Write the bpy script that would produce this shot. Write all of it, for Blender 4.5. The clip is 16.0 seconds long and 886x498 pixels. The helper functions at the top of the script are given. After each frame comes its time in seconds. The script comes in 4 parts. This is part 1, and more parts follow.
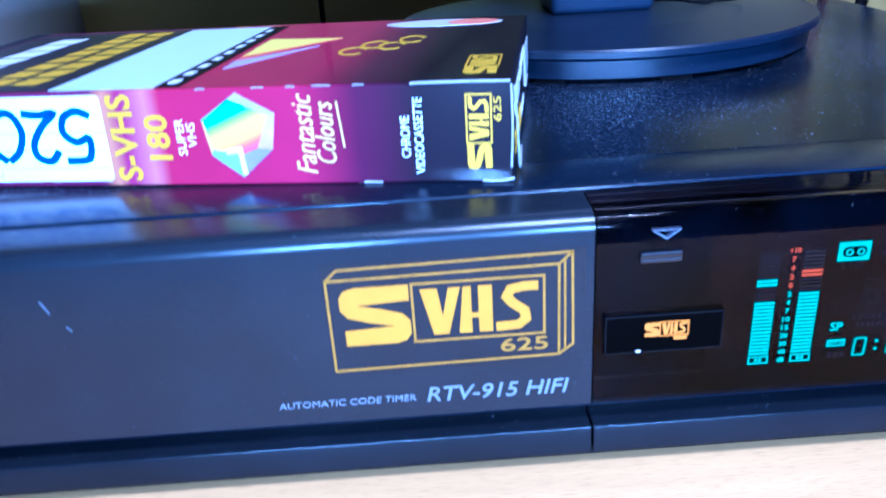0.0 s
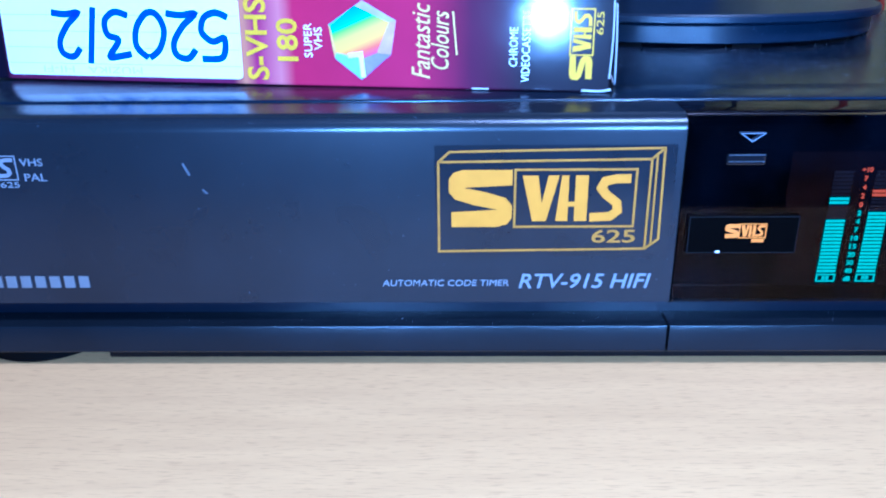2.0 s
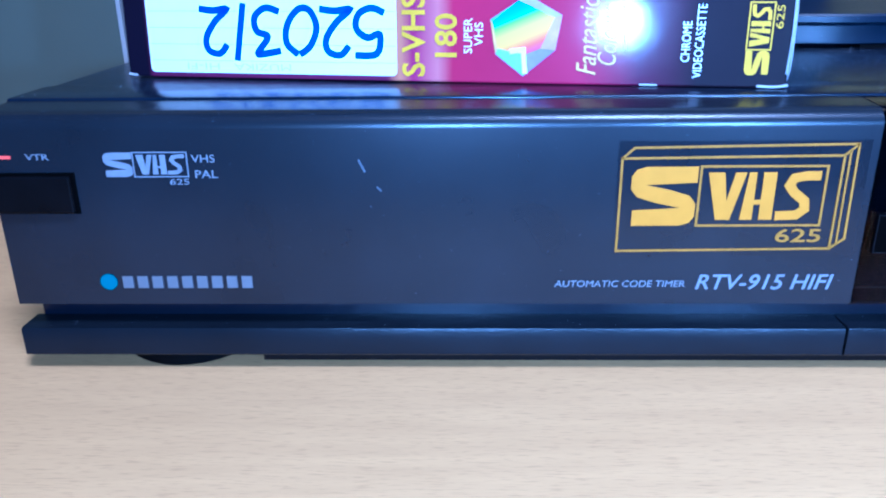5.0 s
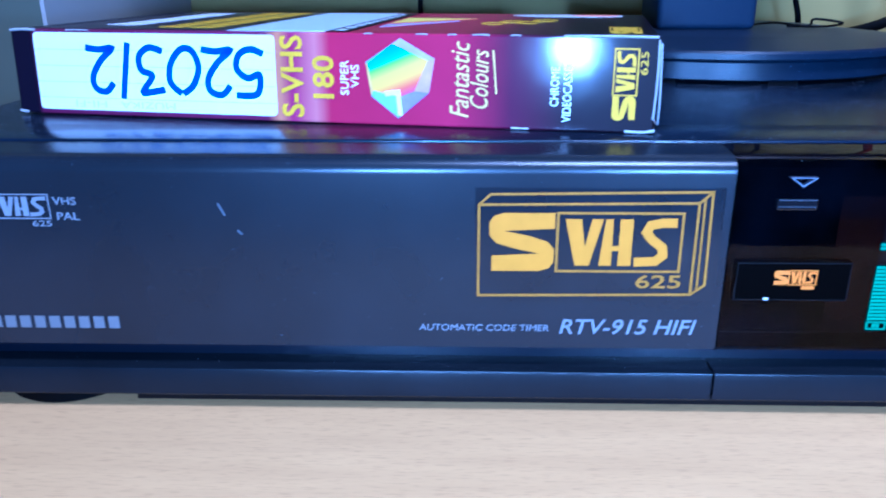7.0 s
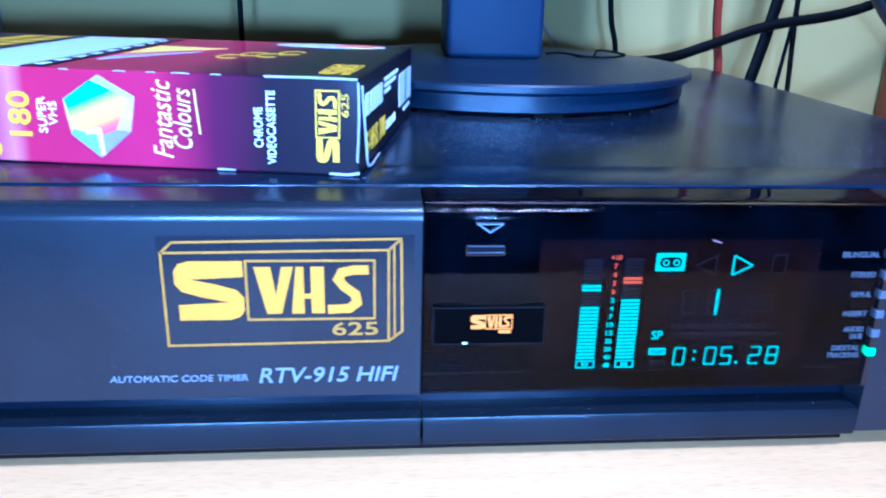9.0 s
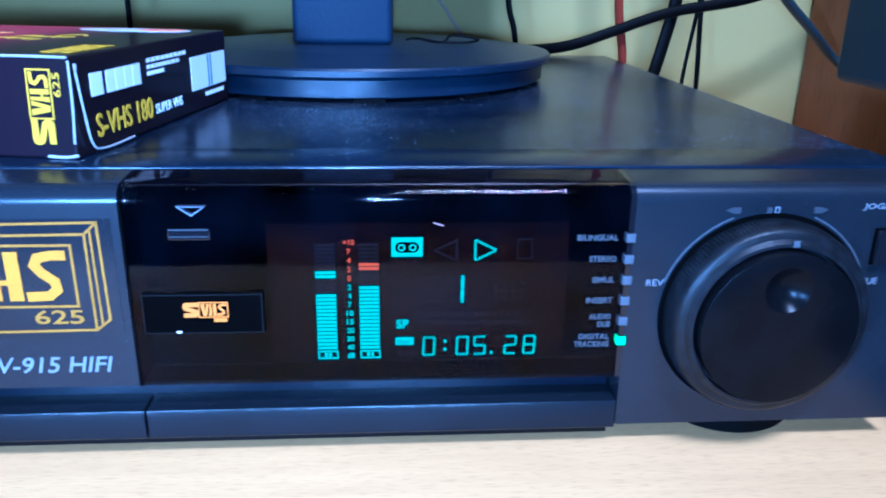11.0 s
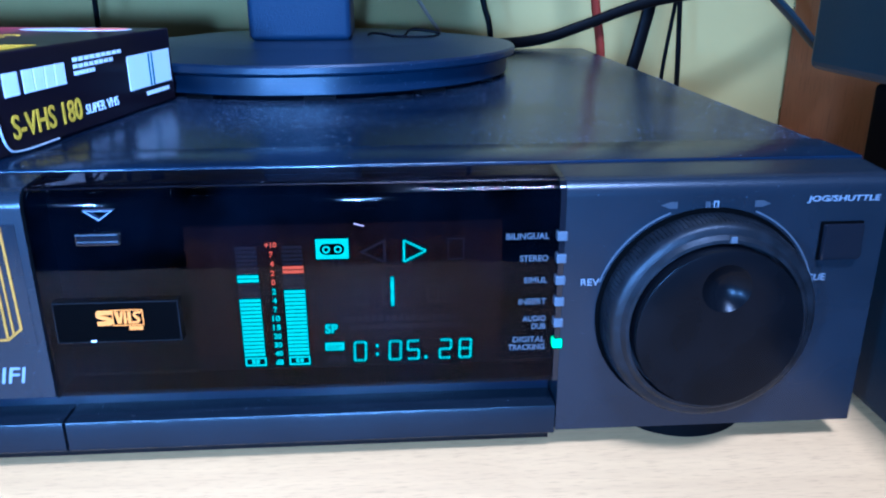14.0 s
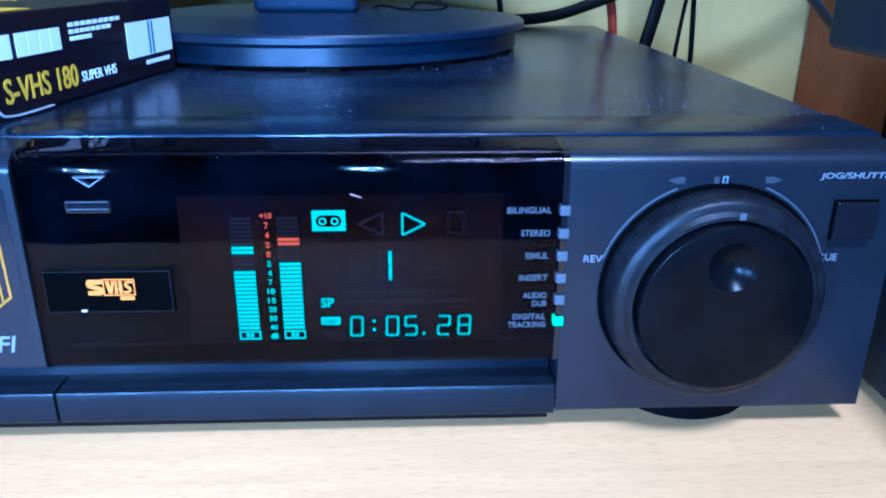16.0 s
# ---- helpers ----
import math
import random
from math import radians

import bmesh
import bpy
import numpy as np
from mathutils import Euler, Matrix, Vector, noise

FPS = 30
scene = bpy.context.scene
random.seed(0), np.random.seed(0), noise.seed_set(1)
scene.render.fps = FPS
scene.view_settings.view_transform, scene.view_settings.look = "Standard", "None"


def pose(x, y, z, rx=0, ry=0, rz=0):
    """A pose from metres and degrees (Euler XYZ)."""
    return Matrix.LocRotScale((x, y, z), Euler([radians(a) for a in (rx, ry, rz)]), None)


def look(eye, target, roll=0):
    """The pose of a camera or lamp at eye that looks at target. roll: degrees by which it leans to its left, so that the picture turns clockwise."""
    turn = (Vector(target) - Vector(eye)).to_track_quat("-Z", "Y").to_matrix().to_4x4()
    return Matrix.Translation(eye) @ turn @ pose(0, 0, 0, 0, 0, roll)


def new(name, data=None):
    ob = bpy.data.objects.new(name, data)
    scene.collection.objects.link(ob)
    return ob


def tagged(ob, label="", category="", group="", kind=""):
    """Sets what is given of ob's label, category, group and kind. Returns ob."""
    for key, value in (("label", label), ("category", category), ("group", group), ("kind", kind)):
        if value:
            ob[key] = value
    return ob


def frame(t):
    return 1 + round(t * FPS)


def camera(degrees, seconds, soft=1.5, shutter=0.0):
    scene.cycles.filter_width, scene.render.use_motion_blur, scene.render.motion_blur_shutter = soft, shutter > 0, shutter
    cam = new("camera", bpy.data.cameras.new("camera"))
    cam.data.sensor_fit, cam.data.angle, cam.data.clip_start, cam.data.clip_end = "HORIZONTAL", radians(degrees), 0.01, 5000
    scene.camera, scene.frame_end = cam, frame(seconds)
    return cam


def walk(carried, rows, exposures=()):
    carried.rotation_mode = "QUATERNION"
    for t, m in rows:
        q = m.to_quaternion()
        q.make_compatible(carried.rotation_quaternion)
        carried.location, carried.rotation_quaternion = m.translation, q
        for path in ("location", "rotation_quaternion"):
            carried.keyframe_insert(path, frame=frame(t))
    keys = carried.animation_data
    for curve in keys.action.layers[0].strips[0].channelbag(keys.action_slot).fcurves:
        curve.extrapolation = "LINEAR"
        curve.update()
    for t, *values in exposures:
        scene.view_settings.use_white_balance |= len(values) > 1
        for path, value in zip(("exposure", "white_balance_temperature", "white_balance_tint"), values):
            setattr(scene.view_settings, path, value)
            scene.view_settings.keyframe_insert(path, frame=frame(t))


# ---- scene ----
cam = camera(59.6, 16.0, soft=2.0, shutter=0.5)
PATH = [
    (0, (-0.028, -0.168, 0.154), (-0.005, 1.65, -0.678), -3.7),
    (0.5, (-0.035, -0.18, 0.126), (-0.032, 1.696, -0.566), -0.2),
    (1, (-0.054, -0.198, 0.126), (-0.086, 1.659, -0.618), -0.5),
    (1.5, (-0.052, -0.199, 0.124), (-0.087, 1.655, -0.626), -0.6),
    (2, (-0.051, -0.201, 0.125), (-0.078, 1.659, -0.61), -0.5),
    (2.5, (-0.051, -0.198, 0.124), (-0.086, 1.658, -0.62), -0.5),
    (3, (-0.054, -0.198, 0.124), (-0.085, 1.663, -0.609), -0.4),
    (3.5, (-0.074, -0.202, 0.123), (-0.131, 1.661, -0.601), -0.7),
    (4, (-0.091, -0.204, 0.12), (-0.146, 1.666, -0.587), -0.7),
    (4.2, (-0.098, -0.203, 0.119), (-0.148, 1.667, -0.588), -0.6),
    (6.3, (-0.083, -0.192, 0.122), (-0.125, 1.684, -0.571), -0.6),
    (6.5, (-0.073, -0.193, 0.122), (-0.128, 1.686, -0.56), -0.3),
    (7, (-0.059, -0.194, 0.128), (-0.112, 1.687, -0.549), -0.2),
    (7.5, (-0.043, -0.19, 0.129), (-0.047, 1.7, -0.525), -0.3),
    (8, (-0.028, -0.192, 0.13), (-0.005, 1.703, -0.51), 0.6),
    (8.5, (-0.011, -0.19, 0.135), (0.024, 1.704, -0.505), 0.6),
    (9, (-0.001, -0.187, 0.137), (0.169, 1.693, -0.523), 1.5),
    (9.5, (0.018, -0.185, 0.136), (0.163, 1.685, -0.557), 1.3),
    (10, (0.036, -0.185, 0.132), (0.196, 1.697, -0.524), 1.2),
    (10.2, (0.047, -0.184, 0.132), (0.179, 1.697, -0.535), 0.8),
    (12.3, (0.089, -0.191, 0.128), (0.253, 1.691, -0.528), 1.3),
    (12.5, (0.09, -0.192, 0.127), (0.256, 1.69, -0.53), 1.3),
    (13, (0.09, -0.189, 0.127), (0.249, 1.689, -0.544), 0.8),
    (13.5, (0.094, -0.186, 0.125), (0.231, 1.695, -0.54), 0.7),
    (14, (0.098, -0.178, 0.13), (0.214, 1.703, -0.541), -0.2),
    (14.5, (0.098, -0.169, 0.129), (0.21, 1.707, -0.555), -1.1),
    (15, (0.098, -0.174, 0.128), (0.176, 1.69, -0.592), -0.7),
    (15.5, (0.1, -0.175, 0.128), (0.174, 1.69, -0.59), -0.5),
    (16, (0.101, -0.174, 0.126), (0.19, 1.693, -0.586), 0.4),
]
walk(cam, [(t, look(eye, target, roll)) for t, eye, target, roll in PATH], [(0, 0.5, 3600, 18), (0.5, 0.3, 3600, 16), (1.0, 0.1, 3600, 15), (4.0, 0.05, 3600, 14), (7.0, 0.0, 3600, 17), (8.0, 0.2, 3560, 17), (9.2, 0.6, 3520, 15), (10.2, 0.45, 3540, 12), (13, 0.45, 3560, 12), (16, 0.45, 3560, 12)])

# ---- world, lamps, exposure ----
TABLE = 0.0074         # height of the desk top
LID = 0.084            # height of the recorder's cover
WALL = 0.40            # face of the wall behind the desk

world = bpy.data.worlds.new("world")
scene.world = world
world.use_nodes = True
world.node_tree.nodes["Background"].inputs[0].default_value = (0.55, 0.62, 0.75, 1)
world.node_tree.nodes["Background"].inputs[1].default_value = 0.05


def area_lamp(name, where, target, size, watts, colour, spread=180, shape="DISK"):
    data = bpy.data.lights.new(name, "AREA")
    data.shape, data.size, data.energy, data.color = shape, size, watts, colour
    ob = new(name, data)
    data.spread = radians(spread)
    ob.matrix_world = look(where, target)
    return ob


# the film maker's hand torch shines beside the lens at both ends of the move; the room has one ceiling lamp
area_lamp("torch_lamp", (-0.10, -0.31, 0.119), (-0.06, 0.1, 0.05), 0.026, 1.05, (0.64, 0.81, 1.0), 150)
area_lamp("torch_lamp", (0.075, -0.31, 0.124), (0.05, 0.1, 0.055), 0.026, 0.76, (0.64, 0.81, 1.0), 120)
area_lamp("ceiling_lamp_light", (0.30, -0.80, 1.52), (0.05, -0.05, 0.0), 0.42, 60.0, (1.0, 0.89, 0.84))

# ---- materials ----


def mat(name, colour, rough=0.5, metal=0.0, noise_scale=0.0, noise_amount=0.0, bump=0.0, bump_scale=400.0, coat=0.0, spec=0.5):
    m = bpy.data.materials.new(name)
    m.use_nodes = True
    nt = m.node_tree
    b = nt.nodes["Principled BSDF"]
    b.inputs["Base Color"].default_value = (*colour, 1)
    b.inputs["Roughness"].default_value = rough
    b.inputs["Metallic"].default_value = metal
    b.inputs["Coat Weight"].default_value = coat
    b.inputs["Specular IOR Level"].default_value = spec
    co = nt.nodes.new("ShaderNodeTexCoord")
    if noise_amount:
        n = nt.nodes.new("ShaderNodeTexNoise")
        n.inputs["Scale"].default_value = noise_scale
        n.inputs["Detail"].default_value = 6
        nt.links.new(co.outputs["Object"], n.inputs["Vector"])
        r = nt.nodes.new("ShaderNodeValToRGB")
        r.color_ramp.elements[0].position, r.color_ramp.elements[1].position = 0.3, 0.7
        r.color_ramp.elements[0].color = (*[c * (1 - noise_amount) for c in colour], 1)
        r.color_ramp.elements[1].color = (*[min(1, c * (1 + noise_amount)) for c in colour], 1)
        nt.links.new(n.outputs["Fac"], r.inputs["Fac"])
        nt.links.new(r.outputs["Color"], b.inputs["Base Color"])
    if bump:
        n2 = nt.nodes.new("ShaderNodeTexNoise")
        n2.inputs["Scale"].default_value = bump_scale
        n2.inputs["Detail"].default_value = 4
        nt.links.new(co.outputs["Object"], n2.inputs["Vector"])
        bp = nt.nodes.new("ShaderNodeBump")
        bp.inputs["Strength"].default_value = bump
        bp.inputs["Distance"].default_value = 0.0004
        nt.links.new(n2.outputs["Fac"], bp.inputs["Height"])
        nt.links.new(bp.outputs["Normal"], b.inputs["Normal"])
    return m


def glow(name, colour, strength):
    m = bpy.data.materials.new(name)
    m.use_nodes = True
    b = m.node_tree.nodes["Principled BSDF"]
    b.inputs["Base Color"].default_value = (*[c * 0.2 for c in colour], 1)
    b.inputs["Emission Color"].default_value = (*colour, 1)
    b.inputs["Emission Strength"].default_value = strength
    return m


def add_dust(m, scale, low, high, colour=(0.16, 0.18, 0.22), patch=9.0):
    """Fine pale specks, gathered in patches, over a dark surface."""
    nt = m.node_tree
    b = nt.nodes["Principled BSDF"]
    co = nt.nodes.new("ShaderNodeTexCoord")
    fine, wide = nt.nodes.new("ShaderNodeTexNoise"), nt.nodes.new("ShaderNodeTexNoise")
    fine.inputs["Scale"].default_value, wide.inputs["Scale"].default_value = scale, patch
    fine.inputs["Detail"].default_value = 5
    fine.inputs["Roughness"].default_value = 0.75
    for n in (fine, wide):
        nt.links.new(co.outputs["Object"], n.inputs["Vector"])
    ramp, spread = nt.nodes.new("ShaderNodeMapRange"), nt.nodes.new("ShaderNodeMapRange")
    ramp.inputs["From Min"].default_value, ramp.inputs["From Max"].default_value = low, high
    spread.inputs["From Min"].default_value, spread.inputs["From Max"].default_value = 0.35, 0.65
    nt.links.new(fine.outputs["Fac"], ramp.inputs["Value"])
    nt.links.new(wide.outputs["Fac"], spread.inputs["Value"])
    mul = nt.nodes.new("ShaderNodeMath")
    mul.operation = "MULTIPLY"
    nt.links.new(ramp.outputs["Result"], mul.inputs[0])
    nt.links.new(spread.outputs["Result"], mul.inputs[1])
    mix = nt.nodes.new("ShaderNodeMix")
    mix.data_type = "RGBA"
    link = b.inputs["Base Color"].links
    if link:
        nt.links.new(link[0].from_socket, mix.inputs["A"])
    else:
        mix.inputs["A"].default_value = b.inputs["Base Color"].default_value
    mix.inputs["B"].default_value = (*colour, 1)
    nt.links.new(mul.outputs[0], mix.inputs["Factor"])
    nt.links.new(mix.outputs["Result"], b.inputs["Base Color"])
    return m


def ramp_mat(name, stops, length, rough=0.3, coat=0.3):
    """A printed surface whose colour runs along the object's x."""
    m = mat(name, (0.5, 0.5, 0.5), rough, coat=coat, bump=0.14, bump_scale=70, spec=0.08)
    shine = m.node_tree.nodes["Principled BSDF"]
    shine.inputs["Coat Roughness"].default_value = 0.11
    m.node_tree.links.new(shine.inputs["Normal"].links[0].from_socket, shine.inputs["Coat Normal"])
    nt = m.node_tree
    co, sep = nt.nodes.new("ShaderNodeTexCoord"), nt.nodes.new("ShaderNodeSeparateXYZ")
    nt.links.new(co.outputs["Object"], sep.inputs["Vector"])
    mr = nt.nodes.new("ShaderNodeMapRange")
    mr.inputs["From Max"].default_value = length
    nt.links.new(sep.outputs["X"], mr.inputs["Value"])
    r = nt.nodes.new("ShaderNodeValToRGB")
    while len(r.color_ramp.elements) < len(stops):
        r.color_ramp.elements.new(0.5)
    for e, (p, c) in zip(r.color_ramp.elements, stops):
        e.position, e.color = p, (*c, 1)
    nt.links.new(mr.outputs["Result"], r.inputs["Fac"])
    n = nt.nodes.new("ShaderNodeTexNoise")
    n.inputs["Scale"].default_value = 60
    nt.links.new(co.outputs["Object"], n.inputs["Vector"])
    mix = nt.nodes.new("ShaderNodeMix")
    mix.data_type, mix.blend_type = "RGBA", "MULTIPLY"
    mix.inputs["Factor"].default_value = 0.25
    nt.links.new(r.outputs["Color"], mix.inputs["A"])
    nt.links.new(n.outputs["Fac"], mix.inputs["B"])
    nt.links.new(mix.outputs["Result"], nt.nodes["Principled BSDF"].inputs["Base Color"])
    return m


def wood_mat(name, light, dark, stretch, rough=0.45):
    """Fine-grained wood: long soft figure and short dark flecks along the grain."""
    m = mat(name, light, rough, spec=0.2)
    nt = m.node_tree
    b = nt.nodes["Principled BSDF"]
    co, mp = nt.nodes.new("ShaderNodeTexCoord"), nt.nodes.new("ShaderNodeMapping")
    mp.inputs["Scale"].default_value = stretch
    nt.links.new(co.outputs["Object"], mp.inputs["Vector"])
    big, fleck = nt.nodes.new("ShaderNodeTexNoise"), nt.nodes.new("ShaderNodeTexNoise")
    big.inputs["Scale"].default_value, big.inputs["Detail"].default_value = 1.0, 4
    fleck.inputs["Scale"].default_value, fleck.inputs["Detail"].default_value = 9.0, 3
    r1, r2 = nt.nodes.new("ShaderNodeValToRGB"), nt.nodes.new("ShaderNodeMapRange")
    r1.color_ramp.elements[0].position, r1.color_ramp.elements[1].position = 0.3, 0.72
    r1.color_ramp.elements[0].color = (*[0.76 * a + 0.24 * d for a, d in zip(light, dark)], 1)
    r1.color_ramp.elements[1].color = (*light, 1)
    r2.inputs["From Min"].default_value, r2.inputs["From Max"].default_value = 0.54, 0.68
    r2.inputs["To Max"].default_value = 0.45
    for n in (big, fleck):
        nt.links.new(mp.outputs["Vector"], n.inputs["Vector"])
    nt.links.new(big.outputs["Fac"], r1.inputs["Fac"])
    nt.links.new(fleck.outputs["Fac"], r2.inputs["Value"])
    mix = nt.nodes.new("ShaderNodeMix")
    mix.data_type = "RGBA"
    mix.inputs["B"].default_value = (*dark, 1)
    nt.links.new(r1.outputs["Color"], mix.inputs["A"])
    nt.links.new(r2.outputs["Result"], mix.inputs["Factor"])
    nt.links.new(mix.outputs["Result"], b.inputs["Base Color"])
    return m


def smoked_glass(name, tint, rough=0.03):
    m = bpy.data.materials.new(name)
    m.use_nodes = True
    nt = m.node_tree
    nt.nodes.clear()
    out, mix = nt.nodes.new("ShaderNodeOutputMaterial"), nt.nodes.new("ShaderNodeMixShader")
    tr, gl, fr = nt.nodes.new("ShaderNodeBsdfTransparent"), nt.nodes.new("ShaderNodeBsdfGlossy"), nt.nodes.new("ShaderNodeFresnel")
    tr.inputs["Color"].default_value = (*tint, 1)
    gl.inputs["Color"].default_value = (1.0, 0.92, 0.90, 1)
    gl.inputs["Roughness"].default_value = rough
    fr.inputs["IOR"].default_value = 1.17
    nt.links.new(fr.outputs[0], mix.inputs[0])
    nt.links.new(tr.outputs[0], mix.inputs[1])
    nt.links.new(gl.outputs[0], mix.inputs[2])
    film, add = nt.nodes.new("ShaderNodeBsdfDiffuse"), nt.nodes.new("ShaderNodeAddShader")
    co, smear, ramp = nt.nodes.new("ShaderNodeTexCoord"), nt.nodes.new("ShaderNodeTexNoise"), nt.nodes.new("ShaderNodeValToRGB")
    smear.inputs["Scale"].default_value, smear.inputs["Detail"].default_value = 35.0, 8
    ramp.color_ramp.elements[0].position, ramp.color_ramp.elements[1].position = 0.45, 0.85
    ramp.color_ramp.elements[0].color, ramp.color_ramp.elements[1].color = (0.0, 0.0, 0.0, 1), (0.0008, 0.0012, 0.0027, 1)
    nt.links.new(co.outputs["Object"], smear.inputs["Vector"])
    nt.links.new(smear.outputs["Fac"], ramp.inputs["Fac"])
    nt.links.new(ramp.outputs["Color"], film.inputs["Color"])
    nt.links.new(mix.outputs[0], add.inputs[0])
    nt.links.new(film.outputs[0], add.inputs[1])
    nt.links.new(add.outputs[0], out.inputs["Surface"])
    return m


PANEL = mat("charcoal_plastic", (0.0086, 0.0104, 0.0144), 0.27, noise_scale=30, noise_amount=0.2, bump=0.05, bump_scale=2500, spec=0.36)
add_dust(PANEL, 700, 0.655, 0.70, (0.14, 0.17, 0.22), patch=25)
TRIM = mat("charcoal_trim_plastic", (0.0056, 0.0068, 0.0094), 0.25, noise_scale=40, noise_amount=0.15, bump=0.2, bump_scale=2500, spec=0.2)
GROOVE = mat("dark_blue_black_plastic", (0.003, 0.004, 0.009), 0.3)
COVER = mat("black_painted_steel", (0.0040, 0.0066, 0.0145), 0.22, noise_scale=14, noise_amount=0.5, bump=0.05, bump_scale=1800, spec=0.12)
LIP = mat("gloss_black_steel", (0.0050, 0.0080, 0.0165), 0.24, noise_scale=30, noise_amount=0.3, spec=0.26)
add_dust(COVER, 1000, 0.57, 0.635, (0.34, 0.37, 0.44), patch=14)
GLOSSBLACK = mat("gloss_black_plastic", (0.006, 0.006, 0.008), 0.08)
BLACK = mat("black_plastic", (0.0022, 0.0022, 0.0028), 0.4, noise_scale=50, noise_amount=0.2, bump=0.1, bump_scale=1500, spec=0.12)
DIALBLACK = mat("satin_black_plastic", (0.0026, 0.0026, 0.0032), 0.26, noise_scale=80, noise_amount=0.3, bump=0.05, bump_scale=2000, spec=0.08)
RING = mat("ribbed_grey_plastic", (0.0060, 0.0064, 0.0078), 0.42, noise_scale=300, noise_amount=0.45, bump=0.3, bump_scale=900, spec=0.22)
RUBBER = mat("black_rubber", (0.0012, 0.0012, 0.0014), 0.7, spec=0.05)
GLASS = smoked_glass("smoked_window", (0.55, 0.52, 0.52))
# The desk's brown reflection is put into this base and specular tint.
SCREEN = mat("desk_reflection_screen", (0.017, 0.0085, 0.0075), 0.10, noise_scale=40, noise_amount=0.1, spec=0.5)
SCREEN.node_tree.nodes["Principled BSDF"].inputs["Specular Tint"].default_value = (1.0, 0.62, 0.50, 1)
INSIDE = mat("black_inside", (0.0015, 0.0015, 0.0015), 0.9, spec=0.0)
GHOST = mat("unlit_phosphor", (0.062, 0.050, 0.052), 0.6, spec=0.1)
GOLD = mat("gold_print", (0.42, 0.190, 0.010), 0.5, noise_scale=200, noise_amount=0.06, spec=0.1)
GOLDLINE = mat("dull_gold_print", (0.27, 0.135, 0.012), 0.5, noise_scale=250, noise_amount=0.12, spec=0.1)
SILVER = mat("silver_print", (0.165, 0.175, 0.200), 0.45, noise_scale=300, noise_amount=0.1)
DIMSILVER = mat("grey_print", (0.070, 0.074, 0.084), 0.5, spec=0.1)
TEAL = mat("teal_enamel", (0.008, 0.12, 0.15), 0.3)
CYAN = glow("cyan_phosphor", (0.012, 0.78, 0.42), 2.6)
ORANGE = glow("orange_lamp", (1.0, 0.31, 0.0), 0.85)
RED = glow("red_phosphor", (0.95, 0.13, 0.03), 2.2)
GREEN = glow("green_led", (0.05, 0.95, 0.2), 1.0)
REDLED = glow("red_led", (1.0, 0.12, 0.08), 1.0)
FAINT = mat("faint_dial_print", (0.038, 0.040, 0.046), 0.5, spec=0.1)
LEDOFF = mat("clear_led_lens", (0.070, 0.076, 0.088), 0.3, spec=0.2)
STAND = mat("blue_black_stand_plastic", (0.0066, 0.0105, 0.0220), 0.36, noise_scale=25, noise_amount=0.25, bump=0.10, bump_scale=1400, spec=0.34)
add_dust(STAND, 700, 0.63, 0.69, (0.16, 0.19, 0.26), patch=30)
POST = mat("pebbled_blue_black_plastic", (0.013, 0.020, 0.040), 0.5, bump=0.6, bump_scale=1500, spec=0.18)
WALLPAINT = mat("cream_wall_paint", (0.365, 0.295, 0.085), 0.8, noise_scale=6, noise_amount=0.05, bump=0.15, bump_scale=120)
# Unseen room surfaces; the unlit room's dark blue is put into their colour.
ROOMDIM = mat("unlit_room_tone", (0.045, 0.055, 0.075), 0.9, noise_scale=2, noise_amount=0.08)
FLOORMAT = mat("dark_floor", (0.06, 0.05, 0.045), 0.7, noise_scale=5, noise_amount=0.3)
BEECH = wood_mat("beech_veneer", (0.58, 0.335, 0.118), (0.30, 0.16, 0.052), (20.0, 230.0, 60.0), 0.6)
BROWN = wood_mat("brown_veneer", (0.27, 0.105, 0.034), (0.11, 0.042, 0.016), (60.0, 60.0, 6.0), 0.5)
GREYPANEL = mat("grey_panel", (0.30, 0.29, 0.28), 0.6, noise_scale=8, noise_amount=0.08)
CABINET = mat("blue_grey_panel", (0.070, 0.080, 0.058), 0.6, noise_scale=8, noise_amount=0.1, bump=0.1, bump_scale=300)
DEVICE = mat("blue_grey_plastic", (0.015, 0.027, 0.033), 0.5, noise_scale=20, noise_amount=0.12, bump=0.25, bump_scale=900)
# DEVICE plastic darkened: the shade beside the recorder is in this colour.
SHADEDDEVICE = mat("shaded_blue_grey_plastic", (0.006, 0.011, 0.014), 0.5, noise_scale=20, noise_amount=0.12, bump=0.25, bump_scale=900, spec=0.2)
CABLE = mat("black_cable_rubber", (0.0024, 0.0022, 0.0022), 0.5, spec=0.07)
REDCABLE = mat("red_cable_rubber", (0.16, 0.024, 0.010), 0.6, spec=0.1)
PAPER = mat("white_paper_label", (0.82, 0.84, 0.86), 0.35, noise_scale=40, noise_amount=0.03)
RULE = mat("grey_rule_ink", (0.50, 0.54, 0.58), 0.5)
BLUEINK = mat("blue_marker_ink", (0.002, 0.06, 0.46), 0.45, noise_scale=300, noise_amount=0.25)
PENCIL = mat("faint_pencil", (0.60, 0.62, 0.66), 0.6)
FOIL = mat("yellow_gold_foil", (0.56, 0.35, 0.010), 0.5, noise_scale=200, noise_amount=0.1, spec=0.12)
PALEFOIL = mat("pale_gold_foil", (0.60, 0.44, 0.13), 0.5, noise_scale=200, noise_amount=0.15, spec=0.12)
WHITEINK = mat("white_print", (0.80, 0.80, 0.84), 0.4)
WORN = mat("worn_white_card", (0.34, 0.33, 0.34), 0.7, noise_scale=400, noise_amount=0.15)

# ---- mesh helpers ----


